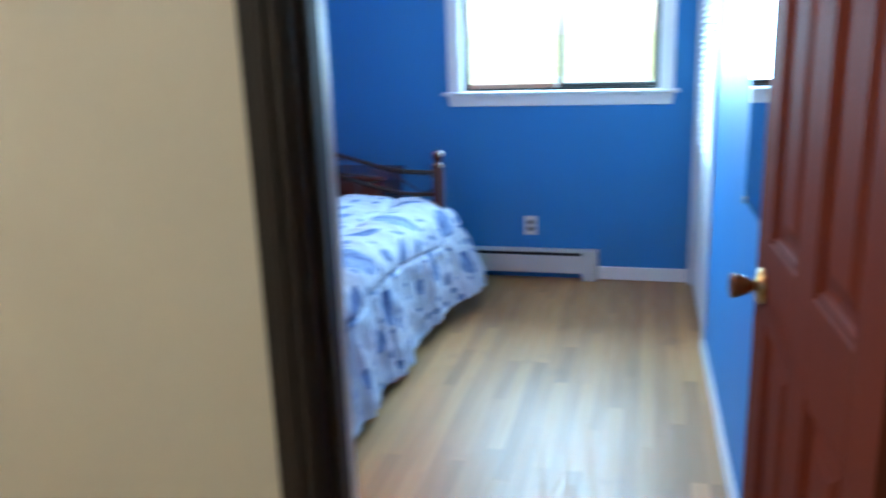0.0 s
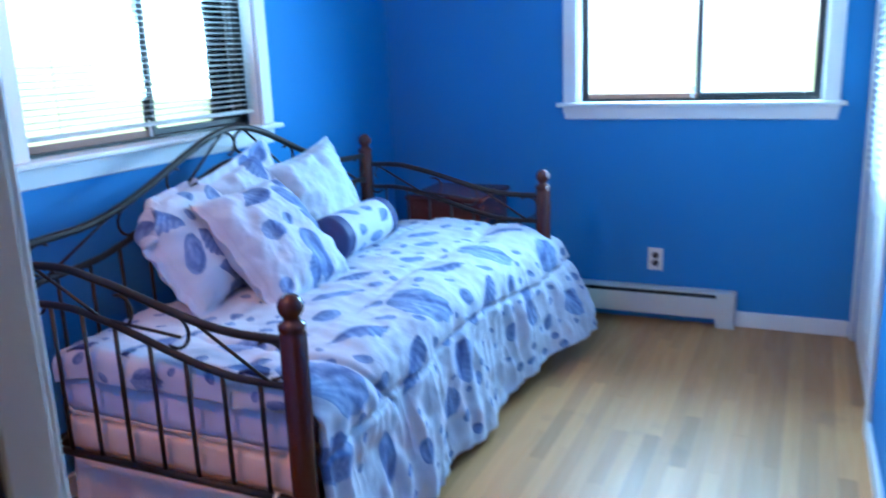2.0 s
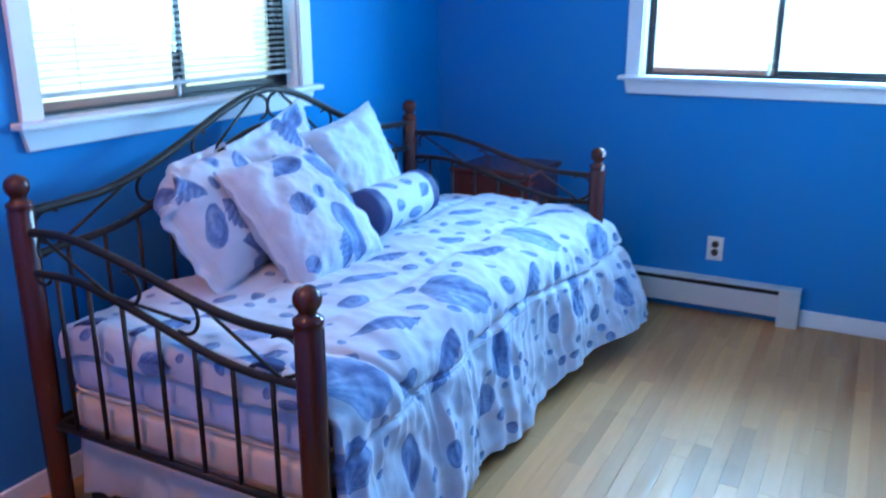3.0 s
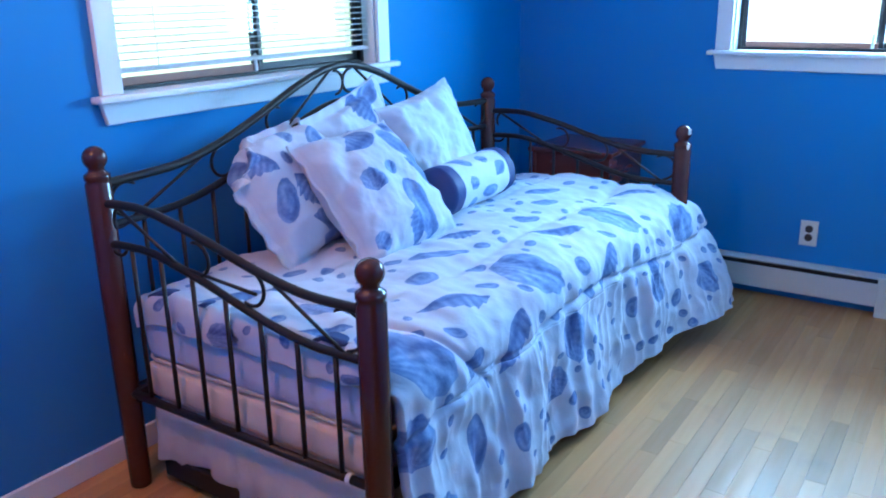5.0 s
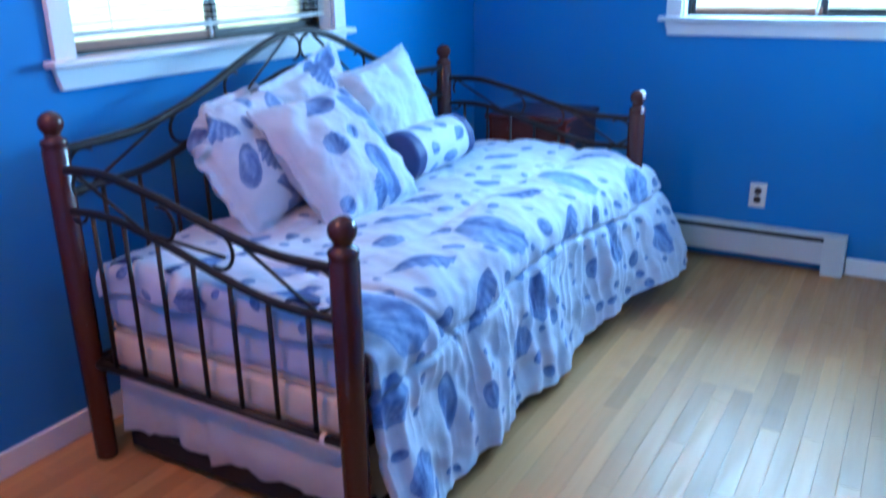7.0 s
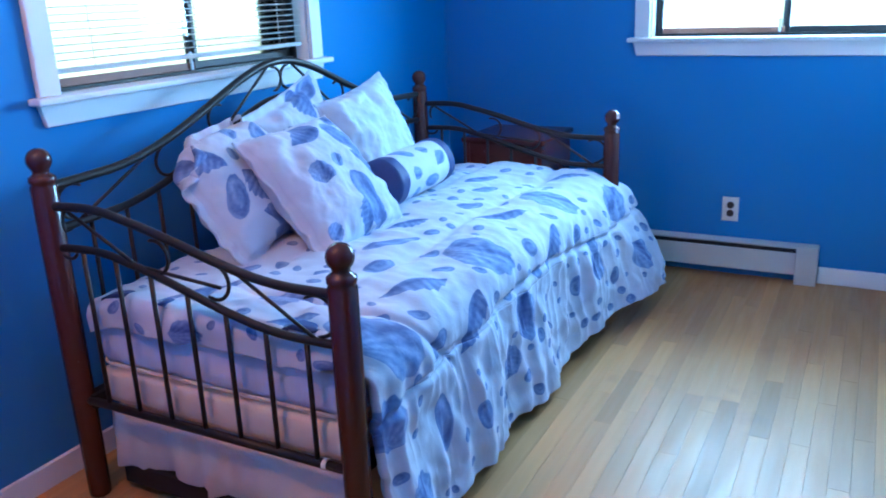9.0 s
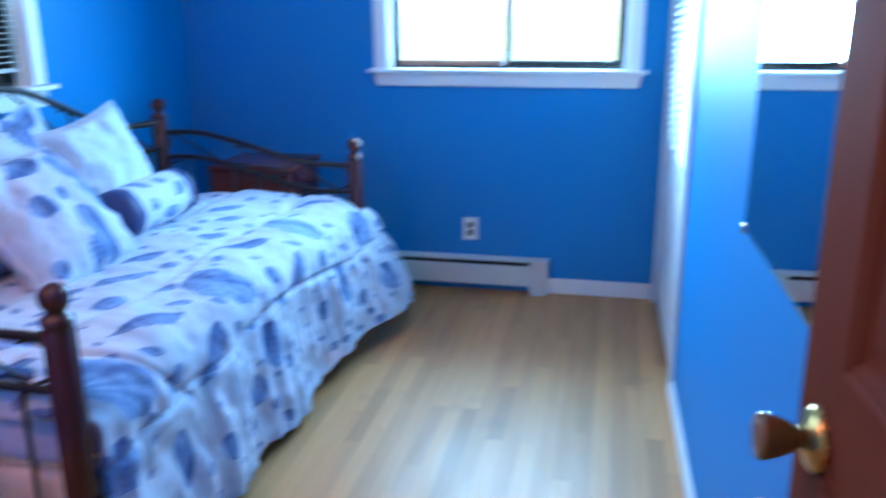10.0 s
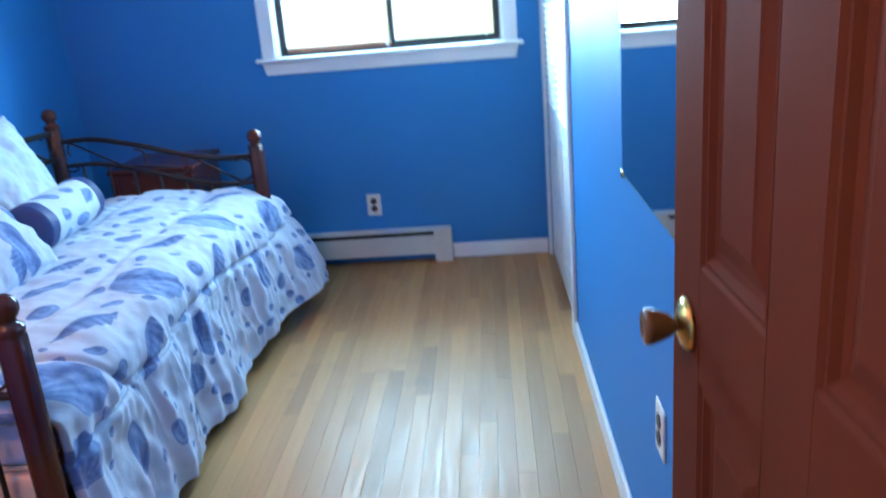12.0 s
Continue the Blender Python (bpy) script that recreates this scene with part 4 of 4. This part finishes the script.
# ---- comforter ----
def comforter():
    NU, NV = 500, 280
    bm = bmesh.new()
    uvl = bm.loops.layers.uv.new("cloth")
    top_w = 0.80
    drop = 0.56
    total = top_w + drop
    rows = []
    for i in range(NU + 1):
        u = i / NU
        row = []
        for j in range(NV + 1):
            s = total * j / NV                      # metres across the cloth
            side = smoothstep(top_w - 0.10, top_w + 0.10, s)
            # the near edge stays inside the end panel on top and hangs free outside the post
            y0 = 0.500 - 0.012 * side
            y1 = 2.368 + 0.105 * smoothstep(top_w - 0.16, top_w + 0.08, s) + 0.095 * smoothstep(top_w - 0.02, total, s)
            wrap = 0.125
            along = u * (y1 - y0 + wrap) - wrap
            y = y0 + max(0, along) if side < 1 else y0 + (y1 - y0) * u
            if 0 < side < 1:
                y = y * (1 - side) + (y0 + (y1 - y0) * u) * side
            # the near end rolls over the mattress edge
            ra = 0.045
            q = min(1.0, max(0.0, -along) / (ra * 1.571))
            tuck_y = -ra * math.sin(q * math.pi / 2) * (1 - side) * 0.8
            tuck_z = -(ra * (1 - math.cos(q * math.pi / 2)) + max(0, -along - ra * 1.571) * (0.75 + 0.35 * noise.noise(Vector((s * 6, 3, 1))))) * (1 - side)
            # profile across: flat top, a rounded shoulder, then the hanging side
            r = 0.125
            flat = top_w - r * math.pi / 4
            if s < flat:
                x, z = 0.225 + s * 1.045, 0.592
                nx, nz = 0, 1
            elif s < flat + r * math.pi / 2:
                a = (s - flat) / r
                x, z = 0.225 + flat * 1.045 + r * math.sin(a), 0.592 - r * (1 - math.cos(a))
                nx, nz = math.sin(a), math.cos(a)
            else:
                h = s - flat - r * math.pi / 2
                x, z = 0.225 + flat * 1.045 + r + 0.055 * h / 0.5, 0.592 - r - h
                nx, nz = 1, 0
            # crown and puffiness
            puff = 0.018 * math.sin(math.pi * min(1, s / top_w)) * (1 - side)
            end = min(1, max(0, (y1 - y)) / 0.07)
            puff -= 0.030 * (1 - math.sin(math.pi / 2 * max(0, end))) ** 1.5 * (1 - side)
            p3 = Vector((y * 4.2, s * 4.2, 2.0))
            puff += 0.018 * noise.noise(p3) + 0.009 * noise.noise(p3 * 2.6) + 0.004 * noise.noise(p3 * 6)
            # stitched seams along and across the cloth
            for s0, wd, dp in ((0.30, 0.020, 0.010), (0.60, 0.020, 0.010), (top_w + 0.150 + 0.025 * math.sin(y * 3.1 + 0.6), 0.011, 0.014 + 0.004 * math.sin(y * 11))):
                puff -= dp * math.exp(-((s - s0 - 0.012 * math.sin(y * 7)) / wd) ** 2)
            # the border seam that rounds the near corner and joins the ruffle
            turn = 0.36 + 2.06 * u - 0.65 - 0.11 * smoothstep(0.84, 1.0, s)
            puff += (0.014 * smoothstep(0.0, 0.07, -turn) if turn < 0 else 0) * smoothstep(0.2, 0.6, s)
            puff -= 0.013 * math.exp(-(turn / 0.013) ** 2) * smoothstep(0.15, 0.6, s) * (1 - smoothstep(0.97, 1.05, s))
            # gathers on the hanging side
            gath = smoothstep(top_w - 0.03, top_w + 0.22, s)
            k = y * 46 + 3.2 * noise.noise(Vector((y * 5, s * 1.5, 7)))
            g = math.sin(k) * (0.5 + 0.5 * noise.noise(Vector((y * 3, s * 2, 4))))
            fold = math.sin(y * 14 + 1.6 * noise.noise(Vector((y * 2, 1, 3))))
            crumple = noise.noise(Vector((y * 17, s * 11, 6)))
            puff += gath * (0.010 * g + 0.010 * crumple + 0.018 * fold * smoothstep(top_w + 0.05, total, s))
            ridge = 1 - abs(math.sin(y * 58 + 2.5 * noise.noise(Vector((y * 9, s * 5, 2)))))
            puff += gath * 0.006 * ridge * (0.5 + noise.noise(Vector((y * 4, s * 6, 8))))
            flare = 0.042 * smoothstep(1.6, 2.4, y) * smoothstep(top_w - 0.14, top_w + 0.04, s) + 0.115 * smoothstep(1.85, 2.6, y) * smoothstep(top_w, total, s)
            x += nx * (puff + flare)
            z += nz * puff
            # the hem lifts towards the far corner
            lift = 0.004 + 0.060 * smoothstep(1.5, 2.2, y) + 0.016 * noise.noise(Vector((y * 6, 2, 9)))
            if nz == 0:
                f = (0.592 - r - z) / (drop - r * math.pi / 4)
                z = (0.592 - r) - (0.592 - r - 0.035 - max(0, lift)) * f
            row.append(bm.verts.new((x, y + tuck_y + (0.026 * noise.noise(Vector((s * 7, along * 6, 5))) * (1 - side) if along < 0 else 0), z + tuck_z)))
        rows.append(row)
    # below the stitched seam the gathered ruffle is sewn on
    seam = int(NV * (top_w + 0.155) / total)
    ruffle = bmesh.new()
    rufl = ruffle.loops.layers.uv.new("cloth")
    low = [[ruffle.verts.new(v.co) for v in row[seam:]] for row in rows]
    for row in rows:
        for v in row[seam + 1:]:
            bm.verts.remove(v)
    for i in range(NU):
        for j in range(NV):
            cloth, lay = (bm, uvl) if j < seam else (ruffle, rufl)
            if j < seam:
                corners = [rows[i][j], rows[i + 1][j], rows[i + 1][j + 1], rows[i][j + 1]]
            else:
                corners = [low[i][j - seam], low[i + 1][j - seam], low[i + 1][j + 1 - seam], low[i][j + 1 - seam]]
            f = cloth.faces.new(corners)
            for lp, (a, b) in zip(f.loops, ((i, j), (i + 1, j), (i + 1, j + 1), (i, j + 1))):
                lp[lay].uv = (0.36 + 2.06 * a / NU, total * b / NV)
    ob = part("comforter", bm, M_PRINT, None, "", True)
    skirt = part("ruffle", ruffle, M_PRINT, ob, "gathered seashell-print ruffle along the hanging side", True)
    loose = scattered(FANS + CONCHES + OVALS, 0.38, 2.40, 0.04, 1.34, 0.020, 900, 4)
    for cloth in (ob, skirt):
        if sum(p.normal.x + p.normal.z for p in cloth.data.polygons) < 0:
            cloth.data.flip_normals()
        ink_attributes(cloth, motif_table(FANS, CONCHES, OVALS + loose))
        cloth.data.materials.append(M_NAVY)
        md = cloth.modifiers.new("thickness", "SOLIDIFY")
        md.thickness, md.offset, md.material_offset = 0.022, -1, 1
        md.use_rim = True
        md.material_offset_rim = 0
    tagged(ob, "white comforter printed with blue seashells draped over the daybed", "comforter")


comforter()


# ---- pillows ----
def pillow(name, w, h, d, mat, m, label, seed, flange=0.0, pinch=0.05, motifs=(), rounded=0.0, fold=0.0):
    """A stuffed cushion: local x across, z up its face, y through it."""
    bm = bmesh.new()
    uvl = bm.loops.layers.uv.new("cloth")
    n = 84
    def surf(a, b, sgn):
        # corners drawn out into points, edges pulled in
        qa = a * (1 - pinch * (1 - b * b))
        qb = b * (1 - pinch * (1 - a * a))
        fa, fb = abs(a), abs(b)
        k = 1 - flange
        body = max(0, 1 - (fa / k) ** 2.6) * max(0, 1 - (fb / k) ** 2.6)
        t = d / 2 * body ** 0.42
        p = Vector((a * 3 + seed, b * 3, sgn))
        wr = 0.015 * noise.noise(p * 0.9) + 0.004 * noise.noise(p * 2.4) + 0.0015 * noise.noise(p * 5)
        # puckers running in from the seam
        seam = max(fa, fb)
        wr += 0.0018 * noise.noise(Vector((a * 11, b * 11, seed * 3))) * smoothstep(0.35, 0.85, seam)
        qa, qb = qa * math.sqrt(1 - rounded * b * b / 2), qb * math.sqrt(1 - rounded * a * a / 2)
        front = 0.0
        if fold and qb - qa > fold:          # one corner of the flange is folded over to the front
            over = qb - qa - fold
            qa, qb, front = qb - fold, qa + fold, -0.016 - 0.10 * over
        edge = front + 0.018 * noise.noise(Vector((a * 5, b * 5, seed))) * max(fa, fb) ** 3
        return Vector((qa * w / 2, sgn * (t + 0.0035) + wr * min(1, t / 0.03) * 1.0 + edge, qb * h / 2))
    sides = []
    for sgn in (-1, 1):
        g = [[bm.verts.new(surf(-1 + 2 * i / n, -1 + 2 * j / n, sgn)) for j in range(n + 1)] for i in range(n + 1)]
        sides.append(g)
        for i in range(n):
            for j in range(n):
                f = bm.faces.new((g[i][j], g[i + 1][j], g[i + 1][j + 1], g[i][j + 1]))
                for lp, (a, b) in zip(f.loops, ((i, j), (i + 1, j), (i + 1, j + 1), (i, j + 1))):
                    lp[uvl].uv = ((a / n - 0.5) * w, (b / n - 0.5) * h)
    a, b = sides
    border = [(i, 0) for i in range(n)] + [(n, j) for j in range(n)] + [(n - i, n) for i in range(n)] + [(0, n - j) for j in range(n)]
    for k in range(len(border)):
        i, j = border[k]
        p, q = border[(k + 1) % len(border)]
        bm.faces.new((a[i][j], a[p][q], b[p][q], b[i][j]))
    ob = part(name, bm, mat, None, "", True)
    if motifs:
        ink_attributes(ob, motif_table(*motifs))
    ob.matrix_world = m
    return tagged(ob, label, "pillow", "pillows on the daybed")


def leaning(cx, cy, cz, back, turn, roll):
    """Face towards +x, tipped back, turned about z, rolled in its own plane."""
    return Matrix.Translation((cx, cy, cz)) @ pose(0, 0, 0, 0, 0, 90 + turn) @ pose(0, 0, 0, -back, 0, 0) @ pose(0, 0, 0, 0, roll, 0)


PILLOW_A = ([(-0.06, 0.10, 0.026, 0.020, 70), (0.08, 0.02, 0.034, 0.022, -50), (0.10, -0.14, 0.034, 0.024, 30), (0.02, 0.17, 0.030, 0.022, 10)],
            [(-0.17, 0.13, 0.075, 0.060, 130), (-0.05, -0.03, 0.080, 0.060, 110), (-0.04, -0.13, 0.085, 0.055, -20)],
            [(-0.16, -0.02, 0.075, 0.036, 60), (-0.02, -0.20, 0.080, 0.028, -15), (0.12, 0.12, 0.070, 0.034, 40)])
PILLOW_B = ([(-0.085, 0.015, 0.040, 0.036, 80), (0.015, 0.035, 0.026, 0.022, 60), (0.165, 0.19, 0.040, 0.022, -40), (-0.16, -0.17, 0.03, 0.024, 20)],
            [(-0.02, 0.165, 0.085, 0.058, 20), (0.155, 0.005, 0.075, 0.046, -40), (0.005, -0.175, 0.060, 0.048, 80)],
            [(0.135, 0.11, 0.085, 0.044, -60), (0.055, -0.12, 0.105, 0.048, 95)])
PILLOW_C = ([(-0.04, 0.00, 0.026, 0.02, 10)], [(0.06, 0.15, 0.075, 0.055, 100), (-0.12, 0.07, 0.080, 0.050, 30)], [(0.14, 0.19, 0.070, 0.035, 20)])
PILLOW_D = ([(u, v, 0.030, 0.022, 70) for u, v in ((-0.25, -0.08), (-0.10, 0.05), (0.06, -0.05), (0.20, 0.04), (0.29, -0.09), (-0.03, -0.11))],
            [(-0.17, 0.10, 0.055, 0.042, 100), (0.12, 0.10, 0.055, 0.042, 80), (-0.16, -0.09, 0.050, 0.040, 60), (0.27, 0.11, 0.050, 0.040, 120)],
            [(0.16, -0.08, 0.065, 0.032, 30), (-0.28, 0.03, 0.060, 0.030, 80)])
pillow("throw_pillow", 0.53, 0.45, 0.17, M_PRINT_P, leaning(0.300, 1.045, 0.772, 34, 4, -7), "square white seashell-print pillow with a folded corner, against the rails", 1.0, 0.12, 0.05, PILLOW_A, 0.30, 1.30)
pillow("throw_pillow", 0.46, 0.46, 0.17, M_PRINT_P, leaning(0.480, 1.205, 0.755, 40, -3, -3), "square white seashell-print pillow leaning in front of another", 2.3, 0.05, 0.05, PILLOW_B)
pillow("throw_pillow", 0.46, 0.44, 0.12, M_PRINT_P, leaning(0.245, 1.42, 0.812, 14, 2, -14), "flanged white seashell-print pillow standing against the back rail", 3.7, 0.15, 0.05, PILLOW_C)
pillow("throw_pillow", 0.46, 0.44, 0.16, M_PALE, leaning(0.325, 1.74, 0.795, 20, -2, -9), "plain pale blue-white square pillow", 4.9, 0.04, 0.08)


def bolster():
    m = Matrix.Translation((0.505, 1.690, 0.695)) @ pose(0, 0, 0, -90, 0, 3)
    r, h = 0.088, 0.215
    b = thing("bolster_pillow", "round neckroll pillow with seashell print and navy ends", "pillow", m, "pillows on the daybed")
    def tube(z0, z1, rr, caps, mat, nm, lab):
        bm = bmesh.new()
        uvl = bm.loops.layers.uv.new("cloth")
        n, k = 96, 50
        rings = []
        for j in range(k + 1):
            z = z0 + (z1 - z0) * j / k
            rings.append([bm.verts.new(((rr + 0.004 * noise.noise(Vector((math.cos(a) * 2, math.sin(a) * 2, z * 12)))) * math.cos(a), (rr + 0.004 * noise.noise(Vector((math.cos(a) * 2, math.sin(a) * 2, z * 12)))) * math.sin(a), z)) for a in [2 * math.pi * q / n for q in range(n)]])
        for j in range(k):
            for q in range(n):
                f = bm.faces.new((rings[j][q], rings[j][(q + 1) % n], rings[j + 1][(q + 1) % n], rings[j + 1][q]))
                for lp, (a, c) in zip(f.loops, ((j, q), (j, q + 1), (j + 1, q + 1), (j + 1, q))):
                    lp[uvl].uv = (0.63 * c / n - 0.315, z0 + (z1 - z0) * a / k)
        for cap, ring in ((caps[0], rings[0]), (caps[1], rings[-1])):
            if cap:
                zz = ring[0].co.z
                inner = [bm.verts.new((v.co.x * 0.82, v.co.y * 0.82, zz + cap)) for v in ring]
                tip = bm.verts.new((0, 0, zz + cap * 0.6))
                for q in range(n):
                    bm.faces.new((ring[q], ring[(q + 1) % n], inner[(q + 1) % n], inner[q]))
                    bm.faces.new((inner[q], inner[(q + 1) % n], tip))
        ob = part(nm, bm, mat, b, lab, True)
        if mat is M_PRINT_P:
            ink_attributes(ob, motif_table(*PILLOW_D))
        return ob
    tube(-h + 0.055, h - 0.045, r, (0, 0), M_PRINT_P, "printed_cover", "white cover with blue seashells")
    tube(-h, -h + 0.055, r + 0.001, (-0.02, 0), M_NAVY, "navy_end", "navy blue end")
    tube(h - 0.045, h, r + 0.001, (0, 0.02), M_NAVY, "navy_end", "navy blue end")


bolster()


# ---- nightstand beyond the bed ----
def nightstand():
    n = thing("nightstand", "dark mahogany nightstand between daybed and end wall", "nightstand", pose(0.530, 2.69, 0))
    w, d, h = 0.186, 0.19, 0.684
    part("top", box(-w - 0.018, w + 0.018, -d - 0.018, d + 0.005, h - 0.026, h, 0.010, 3), M_NIGHT, n, "rounded glossy top")
    part("side_panel", box(-w, -w + 0.018, -d, d, 0.10, h - 0.026, 0.001), M_NIGHT, n)
    part("side_panel", box(w - 0.018, w, -d, d, 0.10, h - 0.026, 0.001), M_NIGHT, n)
    part("back_panel", box(-w + 0.018, w - 0.018, -d + 0.004, -d + 0.014, 0.10, h - 0.026), M_NIGHT, n)
    part("shelf", box(-w + 0.018, w - 0.018, -d + 0.014, d - 0.01, 0.16, 0.178), M_NIGHT, n)
    dr = part("drawer", box(-w + 0.020, w - 0.020, d - 0.02, d, h - 0.19, h - 0.036, 0.003), M_NIGHT, n)
    part("drawer_pull", lathe([(0.006, 0), (0.006, 0.012), (0.013, 0.018), (0.009, 0.024)], 16, None, Matrix.Translation((0, d, h - 0.11)) @ pose(0, 0, 0, -90, 0, 0)), M_BRASS, dr)
    for sx in (-1, 1):
        for sy in (-1, 1):
            part("leg", lathe([(0.012, 0), (0.017, 0.05), (0.019, 0.10)], 14, None, Matrix.Translation((sx * (w - 0.022), sy * (d - 0.022), 0))), M_NIGHT, n)


nightstand()


# ---- outside ----
GZ = -0.55
bm = bmesh.new()
bmesh.ops.create_grid(bm, x_segments=60, y_segments=60, size=60)
for v in bm.verts:
    dd = max(0, math.hypot(v.co.x, v.co.y) - 7)
    v.co.z = GZ + 0.05 * noise.noise(v.co * 0.3) * min(1, dd) + 0.10 * smoothstep(0, 30, dd) * dd * 0.3
ob = part("ground", bm, M_GRASS, None, "", True)
tagged(ob, "sunlit green lawn outside the windows", "ground", "", "structure")
setting("foundation", box(-T, RX + 1.2, -2.5, D + T, GZ - 0.1, -0.06), M_SIDING, "plain house foundation", None, "foundation")


# ---- floors, strip by strip ----
setting("subfloor", box(-T, RX + 1.2, -2.5, D + T, -0.06, -0.019), M_SUBFLOOR, "dark joints beneath the floor strips", None, "floor")
floor = thing("floor", "worn narrow-strip oak floor with scuffs and dull patches", "floor", pose(0, 0, 0), kind="structure")
PWID = 0.057
plank_meshes = {}


def plank_mesh(n):
    """One strip n x 0.1 m long with eased edges."""
    if n not in plank_meshes:
        e, ln = 0.0005, n * 0.1 - 0.0003
        me = bpy.data.meshes.new("plank")
        w = PWID - 0.0003
        vs = [(x, y, z) for x, y, z in ((e, e, 0), (w - e, e, 0), (w - e, ln - e, 0), (e, ln - e, 0), (0, 0, -0.0006), (w, 0, -0.0006), (w, ln, -0.0006), (0, ln, -0.0006), (0, 0, -0.018), (w, 0, -0.018), (w, ln, -0.018), (0, ln, -0.018))]
        me.from_pydata(vs, [], [(0, 1, 2, 3)] + [(a, a + 4, (a + 1) % 4 + 4, (a + 1) % 4) for a in range(4)] + [(a + 4, a + 8, (a + 1) % 4 + 8, (a + 1) % 4 + 4) for a in range(4)])
        me.materials.append(M_OAK)
        bm = bmesh.new()
        bm.from_mesh(me)
        bmesh.ops.recalc_face_normals(bm, faces=bm.faces)
        bm.to_mesh(me)
        bm.free()
        plank_meshes[n] = me
    return plank_meshes[n]


rng = random.Random(21)
hall_v, hall_f = [], []
col = 0
x = 0.0
while x < RX + 1.08:
    y = -2.4 + rng.choice((0, -0.2, -0.4, -0.1))
    while y < D:
        n = rng.choice((4, 6, 7, 8, 10, 12, 14))
        if y + n * 0.1 > D:
            n = max(1, round((D - y) * 10 + 0.499))
        if x > 2.42 and y > -0.95:
            break
        if x < 2.42 and y + n * 0.1 > -0.9:
            ob = new("plank", plank_mesh(n))
            ob.parent = floor
            ob.location = (x, y, rng.uniform(-0.0004, 0))
        else:
            i = len(hall_v)
            hall_v += [(x, y, -0.0005), (x + PWID - 0.0008, y, -0.0005), (x + PWID - 0.0008, y + n * 0.1 - 0.001, -0.0005), (x, y + n * 0.1 - 0.001, -0.0005)]
            hall_f.append((i, i + 1, i + 2, i + 3))
        y += n * 0.1
    x += PWID
me = bpy.data.meshes.new("hall_planks")
me.from_pydata(hall_v, [], hall_f)
me.materials.append(M_OAK)
tagged(new("hall_planks", me), "worn oak strip floor in the hallway", "floor", "", "stuff")
